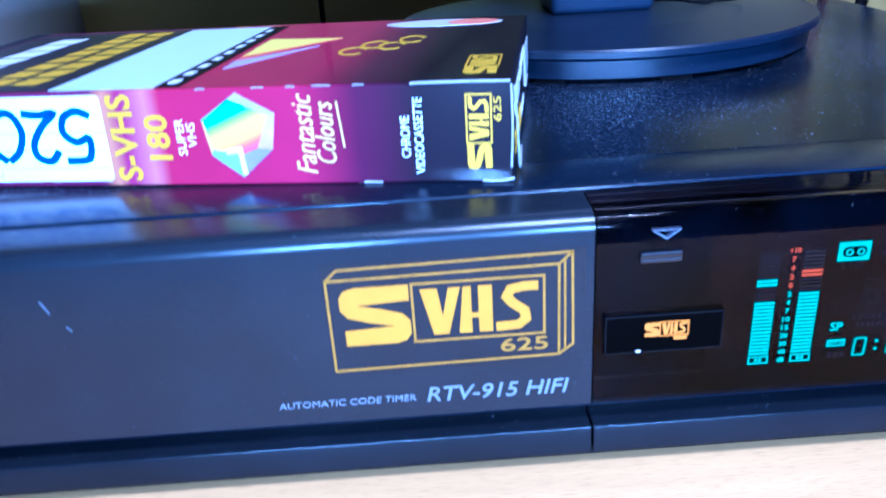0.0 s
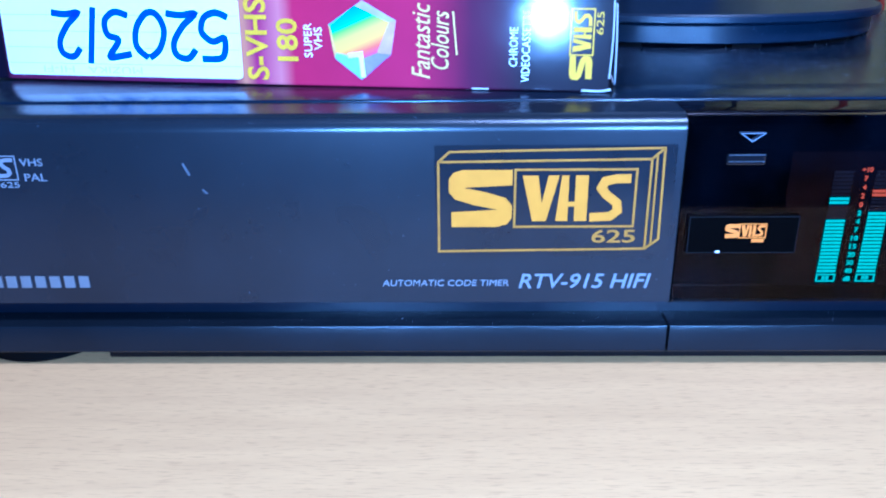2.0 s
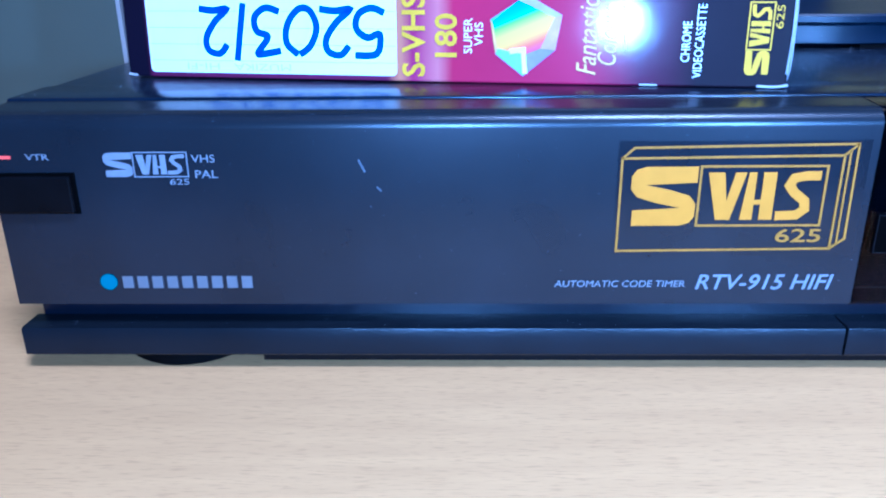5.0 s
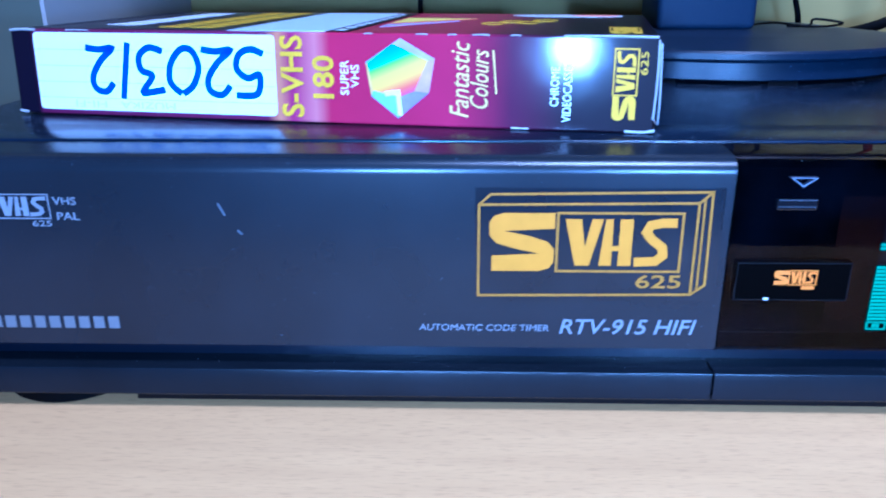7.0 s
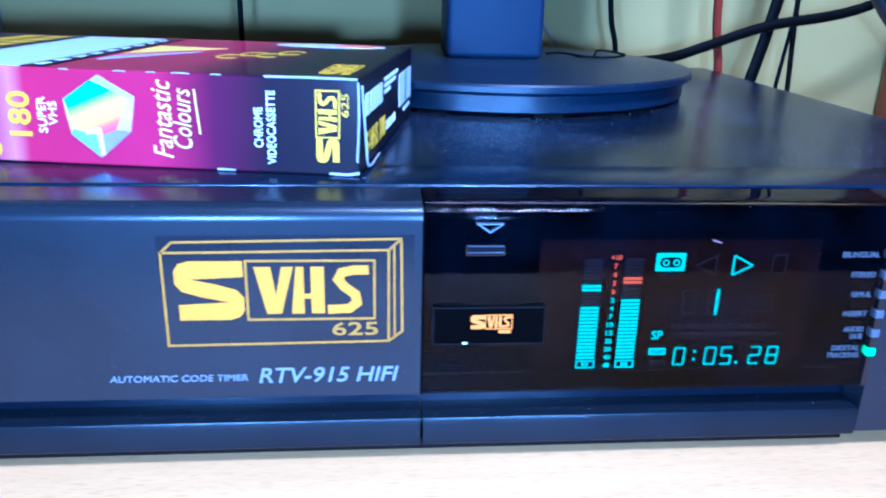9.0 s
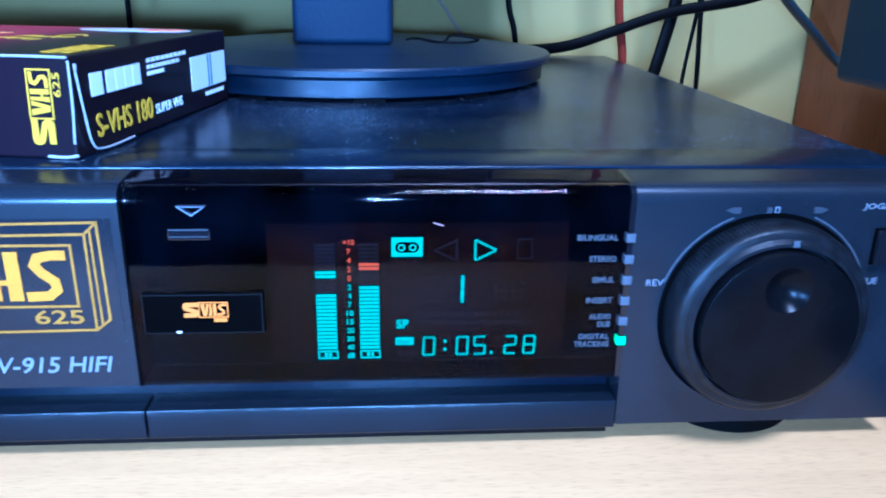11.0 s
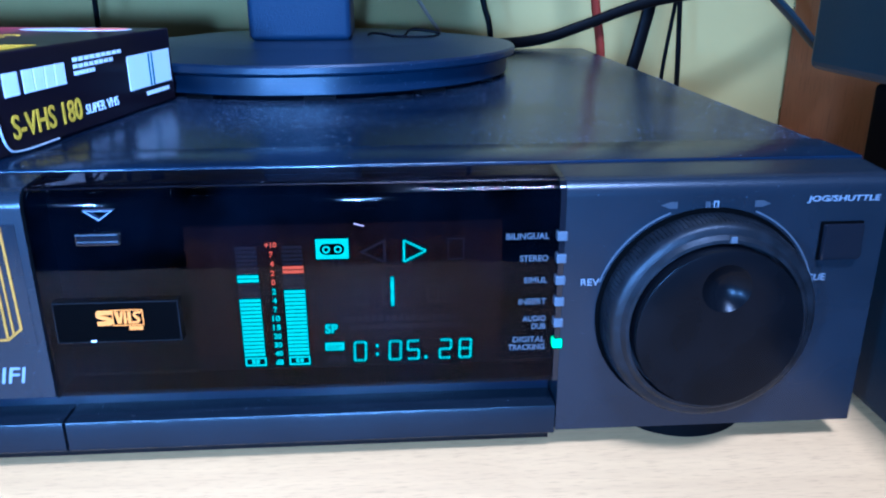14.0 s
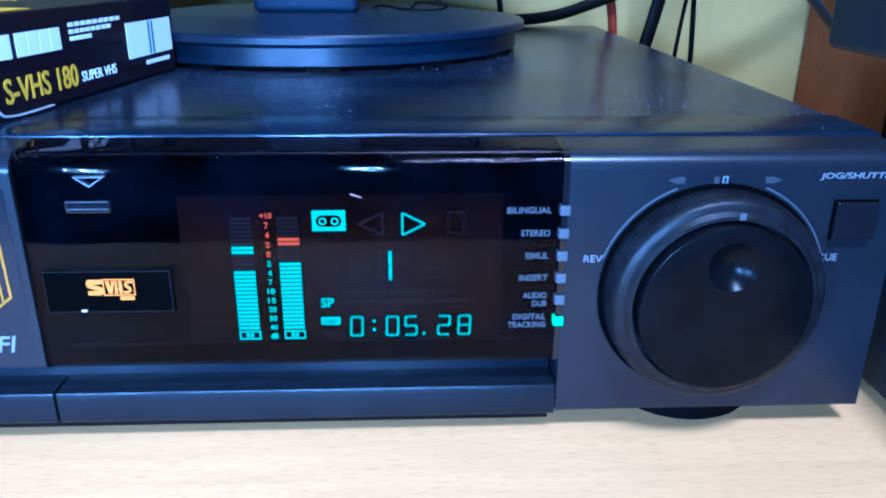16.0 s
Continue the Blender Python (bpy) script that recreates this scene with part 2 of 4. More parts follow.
def finish(bm, name, material, parent=None, label="", smooth=False):
    bmesh.ops.recalc_face_normals(bm, faces=bm.faces)
    me = bpy.data.meshes.new(name)
    bm.to_mesh(me)
    bm.free()
    for f in me.polygons:
        f.use_smooth = smooth
    if smooth:
        me.set_sharp_from_angle(angle=radians(32))
    me.materials.append(material)
    ob = new(name, me)
    if parent:
        ob.parent = parent
    if label:
        ob["label"] = label
    return ob


def part(name, bm, material, parent, label="", smooth=False):
    return finish(bm, name, material, parent, label, smooth)


def thing(name, where, label, category, rz=0.0, group=""):
    e = new(name)
    e.matrix_world = pose(*where, 0, 0, rz)
    e.empty_display_size = 0.02
    return tagged(e, label, category, group)


def prism(bm, pts, place, depth):
    """A flat outline (a list of 2D points) turned into a solid. place maps (a, b, c) to a 3D point, with c from 0 to depth."""
    low = [bm.verts.new(place(a, b, 0)) for a, b in pts]
    top = [bm.verts.new(place(a, b, depth)) for a, b in pts]
    bm.faces.new(low)
    bm.faces.new(list(reversed(top)))
    for i in range(len(pts)):
        j = (i + 1) % len(pts)
        bm.faces.new((low[i], top[i], top[j], low[j]))
    return bm


def box(x0, x1, y0, y1, z0, z1, bevel=0.0, segments=2, bm=None):
    own = bmesh.new()
    prism(own, [(x0, y0), (x1, y0), (x1, y1), (x0, y1)], lambda a, b, c: (a, b, z0 + c), z1 - z0)
    if bevel:
        bmesh.ops.bevel(own, geom=own.edges[:], offset=bevel, segments=segments, affect="EDGES", profile=0.5)
    if bm is None:
        return own
    me = bpy.data.meshes.new("piece")
    own.to_mesh(me)
    own.free()
    bm.from_mesh(me)
    bpy.data.meshes.remove(me)
    return bm


def lathe(profile, place, steps=64, wave=0.0):
    """Turns a list of (radius, height) about an axis. place maps (a, b, height) to a 3D point."""
    bm = bmesh.new()
    rings = []
    for r, h in profile:
        rings.append([bm.verts.new(place(r * math.cos(2 * math.pi * i / steps), r * math.sin(2 * math.pi * i / steps), h)) for i in range(steps)])
    for a, b in zip(rings, rings[1:]):
        for i in range(steps):
            bm.faces.new((a[i], a[(i + 1) % steps], b[(i + 1) % steps], b[i]))
    bm.faces.new(rings[0])
    bm.faces.new(list(reversed(rings[-1])))
    return bm


def tube(points, radius, sides=10, flat=1.0):
    """A cable through the points, smoothed between them."""
    pts = [Vector(p) for p in points]
    line = []
    for i in range(len(pts) - 1):
        p0, p1, p2, p3 = pts[max(i - 1, 0)], pts[i], pts[i + 1], pts[min(i + 2, len(pts) - 1)]
        for k in range(8):
            t = k / 8
            line.append(0.5 * ((2 * p1) + (p2 - p0) * t + (2 * p0 - 5 * p1 + 4 * p2 - p3) * t * t + (3 * p1 - p0 - 3 * p2 + p3) * t ** 3))
    line.append(pts[-1])
    bm = bmesh.new()
    rings = []
    for i, p in enumerate(line):
        d = (line[min(i + 1, len(line) - 1)] - line[max(i - 1, 0)]).normalized()
        a = d.cross(Vector((0, 1, 0.13))).normalized()
        b = d.cross(a).normalized()
        rings.append([bm.verts.new(p + radius * (math.cos(w) * a + flat * math.sin(w) * b)) for w in [2 * math.pi * k / sides for k in range(sides)]])
    for r, s in zip(rings, rings[1:]):
        for k in range(sides):
            bm.faces.new((r[k], r[(k + 1) % sides], s[(k + 1) % sides], s[k]))
    bm.faces.new(rings[0])
    bm.faces.new(list(reversed(rings[-1])))
    return bm


def lettering(words, height, width, place, depth=0.0002, shear=0.0, spacing=1.0, bold=0.0, bm=None):
    """Words in the built-in font as thin solid print, fitted to a height and width. place maps (a, b, c)."""
    cu = bpy.data.curves.new("words", "FONT")
    cu.body, cu.shear, cu.space_character, cu.offset, cu.resolution_u = words, shear, spacing, bold, 3
    ob = bpy.data.objects.new("words", cu)
    scene.collection.objects.link(ob)
    me = bpy.data.meshes.new_from_object(ob.evaluated_get(bpy.context.evaluated_depsgraph_get()))
    flat = bmesh.new()
    flat.from_mesh(me)
    bpy.data.objects.remove(ob)
    bpy.data.curves.remove(cu)
    bpy.data.meshes.remove(me)
    xs, ys = [v.co.x for v in flat.verts], [v.co.y for v in flat.verts]
    x0, y0, sx, sy = min(xs), min(ys), width / (max(xs) - min(xs)), height / (max(ys) - min(ys))
    bm = bm or bmesh.new()
    made = {v: (bm.verts.new(place((v.co.x - x0) * sx, (v.co.y - y0) * sy, 0)), bm.verts.new(place((v.co.x - x0) * sx, (v.co.y - y0) * sy, depth))) for v in flat.verts}
    for f in flat.faces:
        bm.faces.new([made[v][1] for v in f.verts])
    for e in flat.edges:
        if len(e.link_faces) == 1:
            a, b = e.verts
            bm.faces.new((made[a][0], made[b][0], made[b][1], made[a][1]))
    flat.free()
    return bm


def front(x, z, y=0.0):
    """Print on an upright face that looks towards -y, from its lower left corner."""
    return lambda a, b, c: (x + a, y - c, z + b)


def stroke(bm, pts, width, place, depth=0.0002, closed=False):
    """A drawn line of even width through 2D points."""
    n = len(pts)
    P = [Vector(p) for p in pts]
    side = []
    for i in range(n):
        a = P[i - 1] if (closed or i > 0) else P[i]
        b = P[(i + 1) % n] if (closed or i < n - 1) else P[i]
        d0 = (P[i] - a).normalized() if (P[i] - a).length > 0 else (b - P[i]).normalized()
        d1 = (b - P[i]).normalized() if (b - P[i]).length > 0 else d0
        m = (d0 + d1).normalized()
        nrm = Vector((-m.y, m.x))
        k = max(0.5, nrm.dot(Vector((-d1.y, d1.x))))
        side.append((P[i] + nrm * width / 2 / k, P[i] - nrm * width / 2 / k))
    V = [[bm.verts.new(place(q.x, q.y, c)) for q in pair for c in (0, depth)] for pair in side]
    for i in range(n if closed else n - 1):
        p, q = V[i], V[(i + 1) % n]
        for k, m in ((0, 1), (1, 3), (3, 2), (2, 0)):
            bm.faces.new((p[k], q[k], q[m], p[m]))
    if not closed:
        for p in (V[0], V[-1]):
            bm.faces.new((p[0], p[1], p[3], p[2]))
    return bm


def blobs(bm, x0, x1, z0, z1, count, place, gap=0.25, depth=0.0002):
    """A row of plain bars."""
    w = (x1 - x0) / count
    for i in range(count):
        prism(bm, [(x0 + i * w, z0), (x0 + (i + 1 - gap) * w, z0), (x0 + (i + 1 - gap) * w, z1), (x0 + i * w, z1)], place, depth)
    return bm


def arc_pts(cx, cy, r, a0, a1, n=12, ry=None):
    ry = ry or r
    return [(cx + r * math.cos(radians(a0 + (a1 - a0) * i / n)), cy + ry * math.sin(radians(a0 + (a1 - a0) * i / n))) for i in range(n + 1)]


def tape_mark(w, h, place, line, fill, frame_material, parent, depth=0.0002):
    """The format mark as plain shapes: a heavy split double curve beside a frame with three tall shapes."""
    sw, x0, x1 = 0.34 * w, 0.355 * w, w
    q, b, t = x1 - x0, 0.10 * h, 0.90 * h
    X = lambda f: x0 + f * q
    curve = ((1, 1), (0.22, 1), (0.07, 0.95), (0, 0.84), (0, 0.62), (0.10, 0.49), (0.40, 0.39), (0.78, 0.305), (0.04, 0.265), (0.04, 0), (0.78, 0), (0.93, 0.05), (1, 0.16), (1, 0.38), (0.90, 0.51), (0.60, 0.61), (0.22, 0.695), (1, 0.735))
    part("double_curve", prism(bmesh.new(), [(a * sw, c * h) for a, c in curve], place, depth), fill, parent)
    part("mark_frame", stroke(bmesh.new(), [(x0, 0), (x1, 0), (x1, h), (x0, h)], line, place, depth, True), frame_material, parent)
    wedge = [(X(0.06), t), (X(0.19), t), (X(0.225), 0.42 * h), (X(0.275), t), (X(0.365), t), (X(0.265), b), (X(0.15), b)]
    part("tall_shape", prism(bmesh.new(), wedge, place, depth), fill, parent)
    gate = [(X(0.345), b), (X(0.445), b), (X(0.445), 0.36 * h), (X(0.50), 0.36 * h), (X(0.50), b), (X(0.605), b), (X(0.605), t), (X(0.50), t), (X(0.50), 0.44 * h), (X(0.445), 0.44 * h), (X(0.445), t), (X(0.385), t)]
    part("tall_shape", prism(bmesh.new(), gate, place, depth), fill, parent)
    bend = [(X(0.955), 0.84 * h), (X(0.84), 0.84 * h), (X(0.745), 0.80 * h), (X(0.715), 0.68 * h), (X(0.76), 0.56 * h), (X(0.85), 0.42 * h), (X(0.86), 0.28 * h), (X(0.80), 0.18 * h), (X(0.63), 0.165 * h)]
    part("tall_shape", stroke(bmesh.new(), bend, 0.115 * h + 0.012 * w, place, depth), fill, parent)

# ---- the room ----
def slab(name, x0, x1, y0, y1, z0, z1, material, label, category):
    return tagged(finish(box(x0, x1, y0, y1, z0, z1), name, material), label, category, kind="structure")


slab("wall_back", -1.6, 1.6, WALL, WALL + 0.1, -0.75, 1.75, WALLPAINT, "cream yellow painted wall behind the desk", "wall")
# Added shell out of view, kept dark so glossy parts reflect little.
slab("wall_left", -1.7, -1.6, -2.4, WALL + 0.1, -0.75, 1.75, ROOMDIM, "unseen side wall, dark blue for dim reflections", "wall")
slab("wall_right", 1.6, 1.7, -2.4, WALL + 0.1, -0.75, 1.75, ROOMDIM, "unseen side wall, dark blue for dim reflections", "wall")
slab("wall_front", -1.7, 1.7, -2.5, -2.4, -0.75, 1.75, ROOMDIM, "unseen wall across the room, dark blue for dim reflections", "wall")
slab("floor", -1.7, 1.7, -2.5, 0.5, -0.85, -0.75, FLOORMAT, "dark floor of the room", "floor")
slab("ceiling", -1.7, 1.7, -2.5, 0.5, 1.75, 1.85, ROOMDIM, "unseen ceiling, dark blue for dim reflections", "ceiling")

desk = thing("desk", (0, 0, -0.75), "beech veneer desk with upright side panels", "desk")
part("tabletop", box(-0.60, 0.75, -0.166, WALL - 0.004, TABLE - 0.022 + 0.75, TABLE + 0.75, 0.002), BEECH, desk, "pale beech veneer top")
for x in (-0.58, 0.72):
    part("leg_panel", box(x - 0.009, x + 0.009, -0.10, WALL - 0.01, 0.0, TABLE - 0.0222 + 0.75), BEECH, desk)
grey = thing("cabinet", (-0.262, 0, TABLE), "grey cabinet with a pale side beside the recorder", "cabinet")
part("body", box(-0.300, -0.0006, 0.1905, WALL - 0.003, 0.0, 0.36, 0.001), CABINET, grey, "blue-grey cabinet body")
part("side_panel", box(-0.0005, 0.0015, 0.1890, WALL - 0.003, 0.0, 0.36), GREYPANEL, grey, "pale side panel")
brown = thing("shelf_side", (0.392, 0, TABLE), "brown veneered upright shelf side", "shelf side")
part("panel", box(0.0, 0.018, 0.0, WALL - 0.003, 0.0, 0.42, 0.001), BROWN, brown)
part("edge_band", box(0.0004, 0.0176, -0.0012, -0.0001, 0.0, 0.42, 0.0003), BROWN, brown, "brown veneer edge band")

# ---- the recorder ----
XL, XR = -0.222, 0.2205
WX0, WX1 = 0.0112, 0.1385
BACK = 0.335
vcr = thing("video_recorder", (0, 0, 0), "black video cassette recorder with a lit display and jog dial", "video recorder")

FACE = [(0.0, 0.0292), (0.0, 0.0786)]
FACE += [(0.0046 - 0.0046 * math.cos(radians(a)), 0.0786 + 0.0046 * math.sin(radians(a))) for a in range(6, 85, 6)]
FACE += [(0.0080, 0.08335), (0.0150, 0.0838)]


def fascia(x0, x1, low, y=0.0):
    """A run of the front moulding: flat face, rounded shoulder, level top."""
    outline = [(y + a, z) for a, z in FACE]
    outline[0] = (y, low)
    outline += [(0.0156, 0.0838), (0.0156, low)]
    bm = bmesh.new()
    prism(bm, outline, lambda a, b, c: (x0 + c, a, b), x1 - x0)
    return bm


left = part("door_panel", fascia(XL, WX0 - 0.0006, 0.0292), PANEL, vcr, "charcoal plastic flap over the left front", smooth=True)
right = part("dial_panel", fascia(WX1 + 0.0006, XR, 0.0140), PANEL, vcr, "charcoal plastic panel round the jog dial", smooth=True)
part("cover", box(XL - 0.001, XR + 0.001, 0.0385, BACK, 0.016, LID, 0.0012), COVER, vcr, "dusty black steel cover")
part("cover_lip", box(XL - 0.001, XR + 0.001, 0.0157, 0.0382, 0.0790, 0.0844, 0.0005, 3), LIP, vcr, "black steel lip of the cover with a bright front edge", smooth=True)
part("chassis", box(XL + 0.006, WX1, 0.0162, 0.0378, 0.0150, 0.0770), INSIDE, vcr)
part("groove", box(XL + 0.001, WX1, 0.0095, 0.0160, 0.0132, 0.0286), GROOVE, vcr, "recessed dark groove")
for a, b in ((XL - 0.001, WX0 - 0.0004), (WX0 + 0.0004, WX1 + 0.0002)):
    bm = bmesh.new()
    outline = [(-0.0003, 0.0134), (-0.0003, 0.0210), (0.0, 0.0215), (0.0006, 0.0217), (0.0094, 0.0216), (0.0094, 0.0130), (0.0001, 0.0130)]
    prism(bm, outline, lambda p, q, c: (a + c, p, q), b - a)
    part("lower_trim", bm, TRIM, vcr, "charcoal plastic lower trim with a sloping top", smooth=True)
part("under_bar", box(-0.155, 0.138, 0.004, 0.030, 0.0092, 0.0127), BLACK, vcr)
part("base_plate", box(XL + 0.002, XR - 0.002, 0.0162, BACK - 0.002, 0.0120, 0.0158), BLACK, vcr)
for fx, fy in ((-0.181, 0.0235), (0.179, 0.0235), (-0.181, 0.29), (0.179, 0.29)):
    part("foot", lathe([(0.0195, TABLE), (0.0205, TABLE + 0.0008), (0.0205, 0.0119)], lambda a, b, h: (fx + a, fy + b, h), 64), RUBBER, vcr, smooth=True)

# window
glass = [(0.0004 + a, z) for a, z in FACE]
glass[0] = (0.0004, 0.0290)
inner = [(a + 0.0014, z - 0.0008) for a, z in reversed(glass)]
bm = bmesh.new()
prism(bm, glass + inner, lambda a, b, c: (WX0 + c, a, b), WX1 - WX0)
window = part("display_window", bm, GLASS, vcr, "glossy smoked display window", smooth=True)
for a, b in ((WX0 - 0.0006, WX0), (WX1, WX1 + 0.0006)):
    bm = bmesh.new()
    prism(bm, [(y + 0.0006, z - 0.0006) for y, z in FACE] + [(0.0150, 0.0770), (0.0150, 0.0292)], lambda p, q, c: (a + c, p, q), b - a)
    part("window_end", bm, INSIDE, vcr)
bm = bmesh.new()
prism(bm, [(y - 0.0002, z) for y, z in FACE] + [(0.0150, 0.0800), (0.0150, 0.0292)], lambda p, q, c: (0.1376 + c, p, q), 0.0014)
part("window_edge", bm, GLOSSBLACK, vcr, "gloss black end strip of the window", smooth=True)
part("display_backing", box(WX0, WX1, 0.0125, 0.0160, 0.0290, 0.0775), INSIDE, vcr)
# Added black strip that keeps the lit digits from mirroring below them.
part("reflection_stop", box(WX0, WX1, 0.0020, 0.0107, 0.0287, 0.0293), INSIDE, vcr)
screen = part("display_screen", box(0.0440, 0.1250, 0.0108, 0.0124, 0.0294, 0.0700), SCREEN, vcr, "dim display screen with brown desk reflection in its colour")

D = 0.0106
on = front(0, 0, D)


def lit(name, bm, material=CYAN, label=""):
    return part(name, bm, material, screen, label)


# level meters
for x0, levels, peak in ((0.0564, 15, 21), (0.0681, 17, 23)):
    for k in range(28):
        z = 0.0336 + k * 0.00112
        if k < levels:
            lit("meter_bar", blobs(bmesh.new(), x0, x0 + 0.0054, z, z + 0.00076, 1, on, 0))
        elif k in (peak - 2, peak - 1):
            lit("meter_peak", blobs(bmesh.new(), x0, x0 + 0.0054, z, z + 0.00076, 1, on, 0), RED if x0 > 0.06 else CYAN)
    bm = bmesh.new()
    for k in range(28):
        if k >= levels and k not in (peak - 2, peak - 1):
            z = 0.0336 + k * 0.00112
            blobs(bm, x0, x0 + 0.0054, z, z + 0.00076, 1, on, 0)
    lit("unlit_bars", bm, GHOST)
    bm = bmesh.new()
    stroke(bm, [(x0 + 0.0002, 0.0308), (x0 + 0.0054, 0.0308), (x0 + 0.0054, 0.0329), (x0 + 0.0002, 0.0329)], 0.0004, on, closed=True)
    blobs(bm, x0 + 0.0018, x0 + 0.0040, 0.0313, 0.0324, 2, on)
    lit("channel_mark", bm)
for k, word in enumerate(("+10", "7", "4", "2", "0", "2", "4", "7", "10", "15", "20", "30", "40", "dB")):
    z = 0.0642 - k * 0.00257
    w = 0.0010 * len(word)
    lit("scale_figure", lettering(word, 0.0015, w, front(0.0655 - w / 2, z, D), bold=0.02), RED if k < 5 else CYAN)
# cassette sign, arrow, single stroke, words
bm = bmesh.new()
blobs(bm, 0.0769, 0.0853, 0.0608, 0.0662, 1, on, 0)
lit("cassette_sign", bm)
bm = bmesh.new()
prism(bm, arc_pts(0.0828, 0.0635, 0.0015, -90, 90, 8) + arc_pts(0.0794, 0.0635, 0.0015, 90, 270, 8), front(0, 0, D - 0.0003), 0.0001)
lit("cassette_opening", bm, INSIDE)
bm = bmesh.new()
for cx in (0.0796, 0.0826):
    stroke(bm, arc_pts(cx, 0.0635, 0.0008, 0, 330, 11), 0.0004, front(0, 0, D - 0.0005), closed=True)
lit("cassette_reels", bm)
lit("word", lettering("VTR", 0.0022, 0.0066, front(0.0778, 0.0582, D)), GHOST)
bm = bmesh.new()
corners = [Vector((0.0995, 0.0595)), Vector((0.1052, 0.0624)), Vector((0.0995, 0.0654))]
for i in range(3):
    a, b = corners[i], corners[(i + 1) % 3]
    for k in range(8):
        stroke(bm, [a.lerp(b, (k + 0.1) / 8), a.lerp(b, (k + 0.8) / 8)], 0.0006, on)
lit("play_sign", bm)
lit("channel_figure", blobs(bmesh.new(), 0.0958, 0.0967, 0.0472, 0.0552, 1, on, 0))
lit("word", lettering("SP", 0.0027, 0.0034, front(0.0781, 0.0396, D), bold=0.02))
bm = bmesh.new()
blobs(bm, 0.0779, 0.0829, 0.0346, 0.0368, 1, on, 0)
lit("count_sign", bm)
lit("word", lettering("COUNT", 0.0011, 0.0041, front(0.0783, 0.03515, D - 0.0003)), GHOST)
SEG = {"0": "abcdef", "1": "bc", "2": "abged", "3": "abgcd", "5": "afgcd", "8": "abcdefg", "9": "abcdfg"}


def digit(c, x, z, w, h, material, on=on, name="counter_digit"):
    t = 0.00062
    lean = 0.03 * h
    lines = {"a": ((0, h), (w, h)), "g": ((0, h / 2), (w, h / 2)), "d": ((0, 0), (w, 0)), "f": ((0, h / 2), (0, h)), "b": ((w, h / 2), (w, h)), "e": ((0, 0), (0, h / 2)), "c": ((w, 0), (w, h / 2))}
    bm = bmesh.new()
    for s in SEG[c]:
        (a, b), (p, q) = lines[s]
        n = 4 if s in "agd" else 3
        for k in range(n):
            f0, f1 = (k + 0.2) / n, (k + 0.8) / n
            u0, v0, u1, v1 = a + (p - a) * f0, b + (q - b) * f0, a + (p - a) * f1, b + (q - b) * f1
            stroke(bm, [(x + u0 + lean * v0 / h, z + v0), (x + u1 + lean * v1 / h, z + v1)], t, on)
    return lit(name, bm, material)


for c, x in (("0", 0.0856), ("0", 0.0950), ("5", 0.0999), ("2", 0.1086), ("8", 0.1140)):
    digit(c, x, 0.0313, 0.0030, 0.0054, CYAN)
bm = bmesh.new()
for x, z in ((0.0914, 0.0326), (0.0914, 0.0351), (0.1045, 0.0313)):
    blobs(bm, x, x + 0.0007, z, z + 0.0008, 1, on, 0)
lit("counter_points", bm)
for x in (0.0860, 0.0935, 0.1055, 0.1100):
    digit("8", x, 0.0478, 0.0036 if x < 0.1 else 0.0028, 0.0068 if x < 0.1 else 0.005, GHOST, name="unlit_digit")
bm = bmesh.new()
blobs(bm, 0.0835, 0.1140, 0.0430, 0.0443, 17, on, 0.45)
blobs(bm, 0.0850, 0.1165, 0.0405, 0.0417, 22, on, 0.4)
stroke(bm, [(0.1110, 0.0600), (0.1150, 0.0600), (0.1150, 0.0655), (0.1110, 0.0655)], 0.0004, on, closed=True)
stroke(bm, [(0.0945, 0.0595), (0.0885, 0.0624), (0.0945, 0.0654)], 0.0006, on, closed=True)
blobs(bm, 0.0785, 0.0835, 0.0310, 0.0328, 3, on)
lit("unlit_signs", bm, GHOST)
stroke_bm = bmesh.new()
stroke(stroke_bm, [(0.0875, 0.0735), (0.0900, 0.0727)], 0.0003, front(0, 0, 0.0003))
part("window_scratch", stroke_bm, mat("pink_scratch", (0.22, 0.13, 0.12), 0.5), window)

# left end of the window: eject mark, slot, lit format sign
bm = bmesh.new()
stroke(bm, [(0.0248, 0.0779), (0.0312, 0.0779), (0.0280, 0.0757)], 0.00032, front(0, 0, 0.0016), 0.0016, closed=True)
part("eject_mark", bm, mat("dim_blue_grey_print", (0.12, 0.14, 0.19), 0.4), window)
slot = part("eject_button", box(0.0218, 0.0322, -0.0002, 0.003, 0.0693, 0.0722, 0.0005), GLOSSBLACK, vcr, "slim gloss black button")
bm = bmesh.new()
stroke(bm, [(0.0222, 0.0722), (0.0318, 0.0722)], 0.0003, front(0, 0, -0.0003))
stroke(bm, [(0.0222, 0.0704), (0.0318, 0.0704)], 0.0002, front(0, 0, -0.0003))
part("button_line", bm, mat("faint_grey_print", (0.03, 0.034, 0.045), 0.4), slot)
sign = part("format_sign", box(0.0136, 0.0440, -0.0001, 0.0030, 0.0440, 0.0551, 0.0003), mat("dark_sign_plastic", (0.0002, 0.0002, 0.0003), 0.5, spec=0.02), vcr, "dark plate with a lit orange format mark")
tape_mark(0.0112, 0.0040, front(0.0238, 0.0487, -0.00015), 0.00026, ORANGE, ORANGE, sign)
part("lit_bar", blobs(bmesh.new(), 0.0314, 0.0347, 0.0474, 0.0483, 1, front(0, 0, -0.00015), 0), ORANGE, sign)
bm = bmesh.new()
stroke(bm, [(0.0139, 0.0443), (0.0437, 0.0443), (0.0437, 0.0548), (0.0139, 0.0548)], 0.00016, front(0, 0, -0.00015), closed=True)
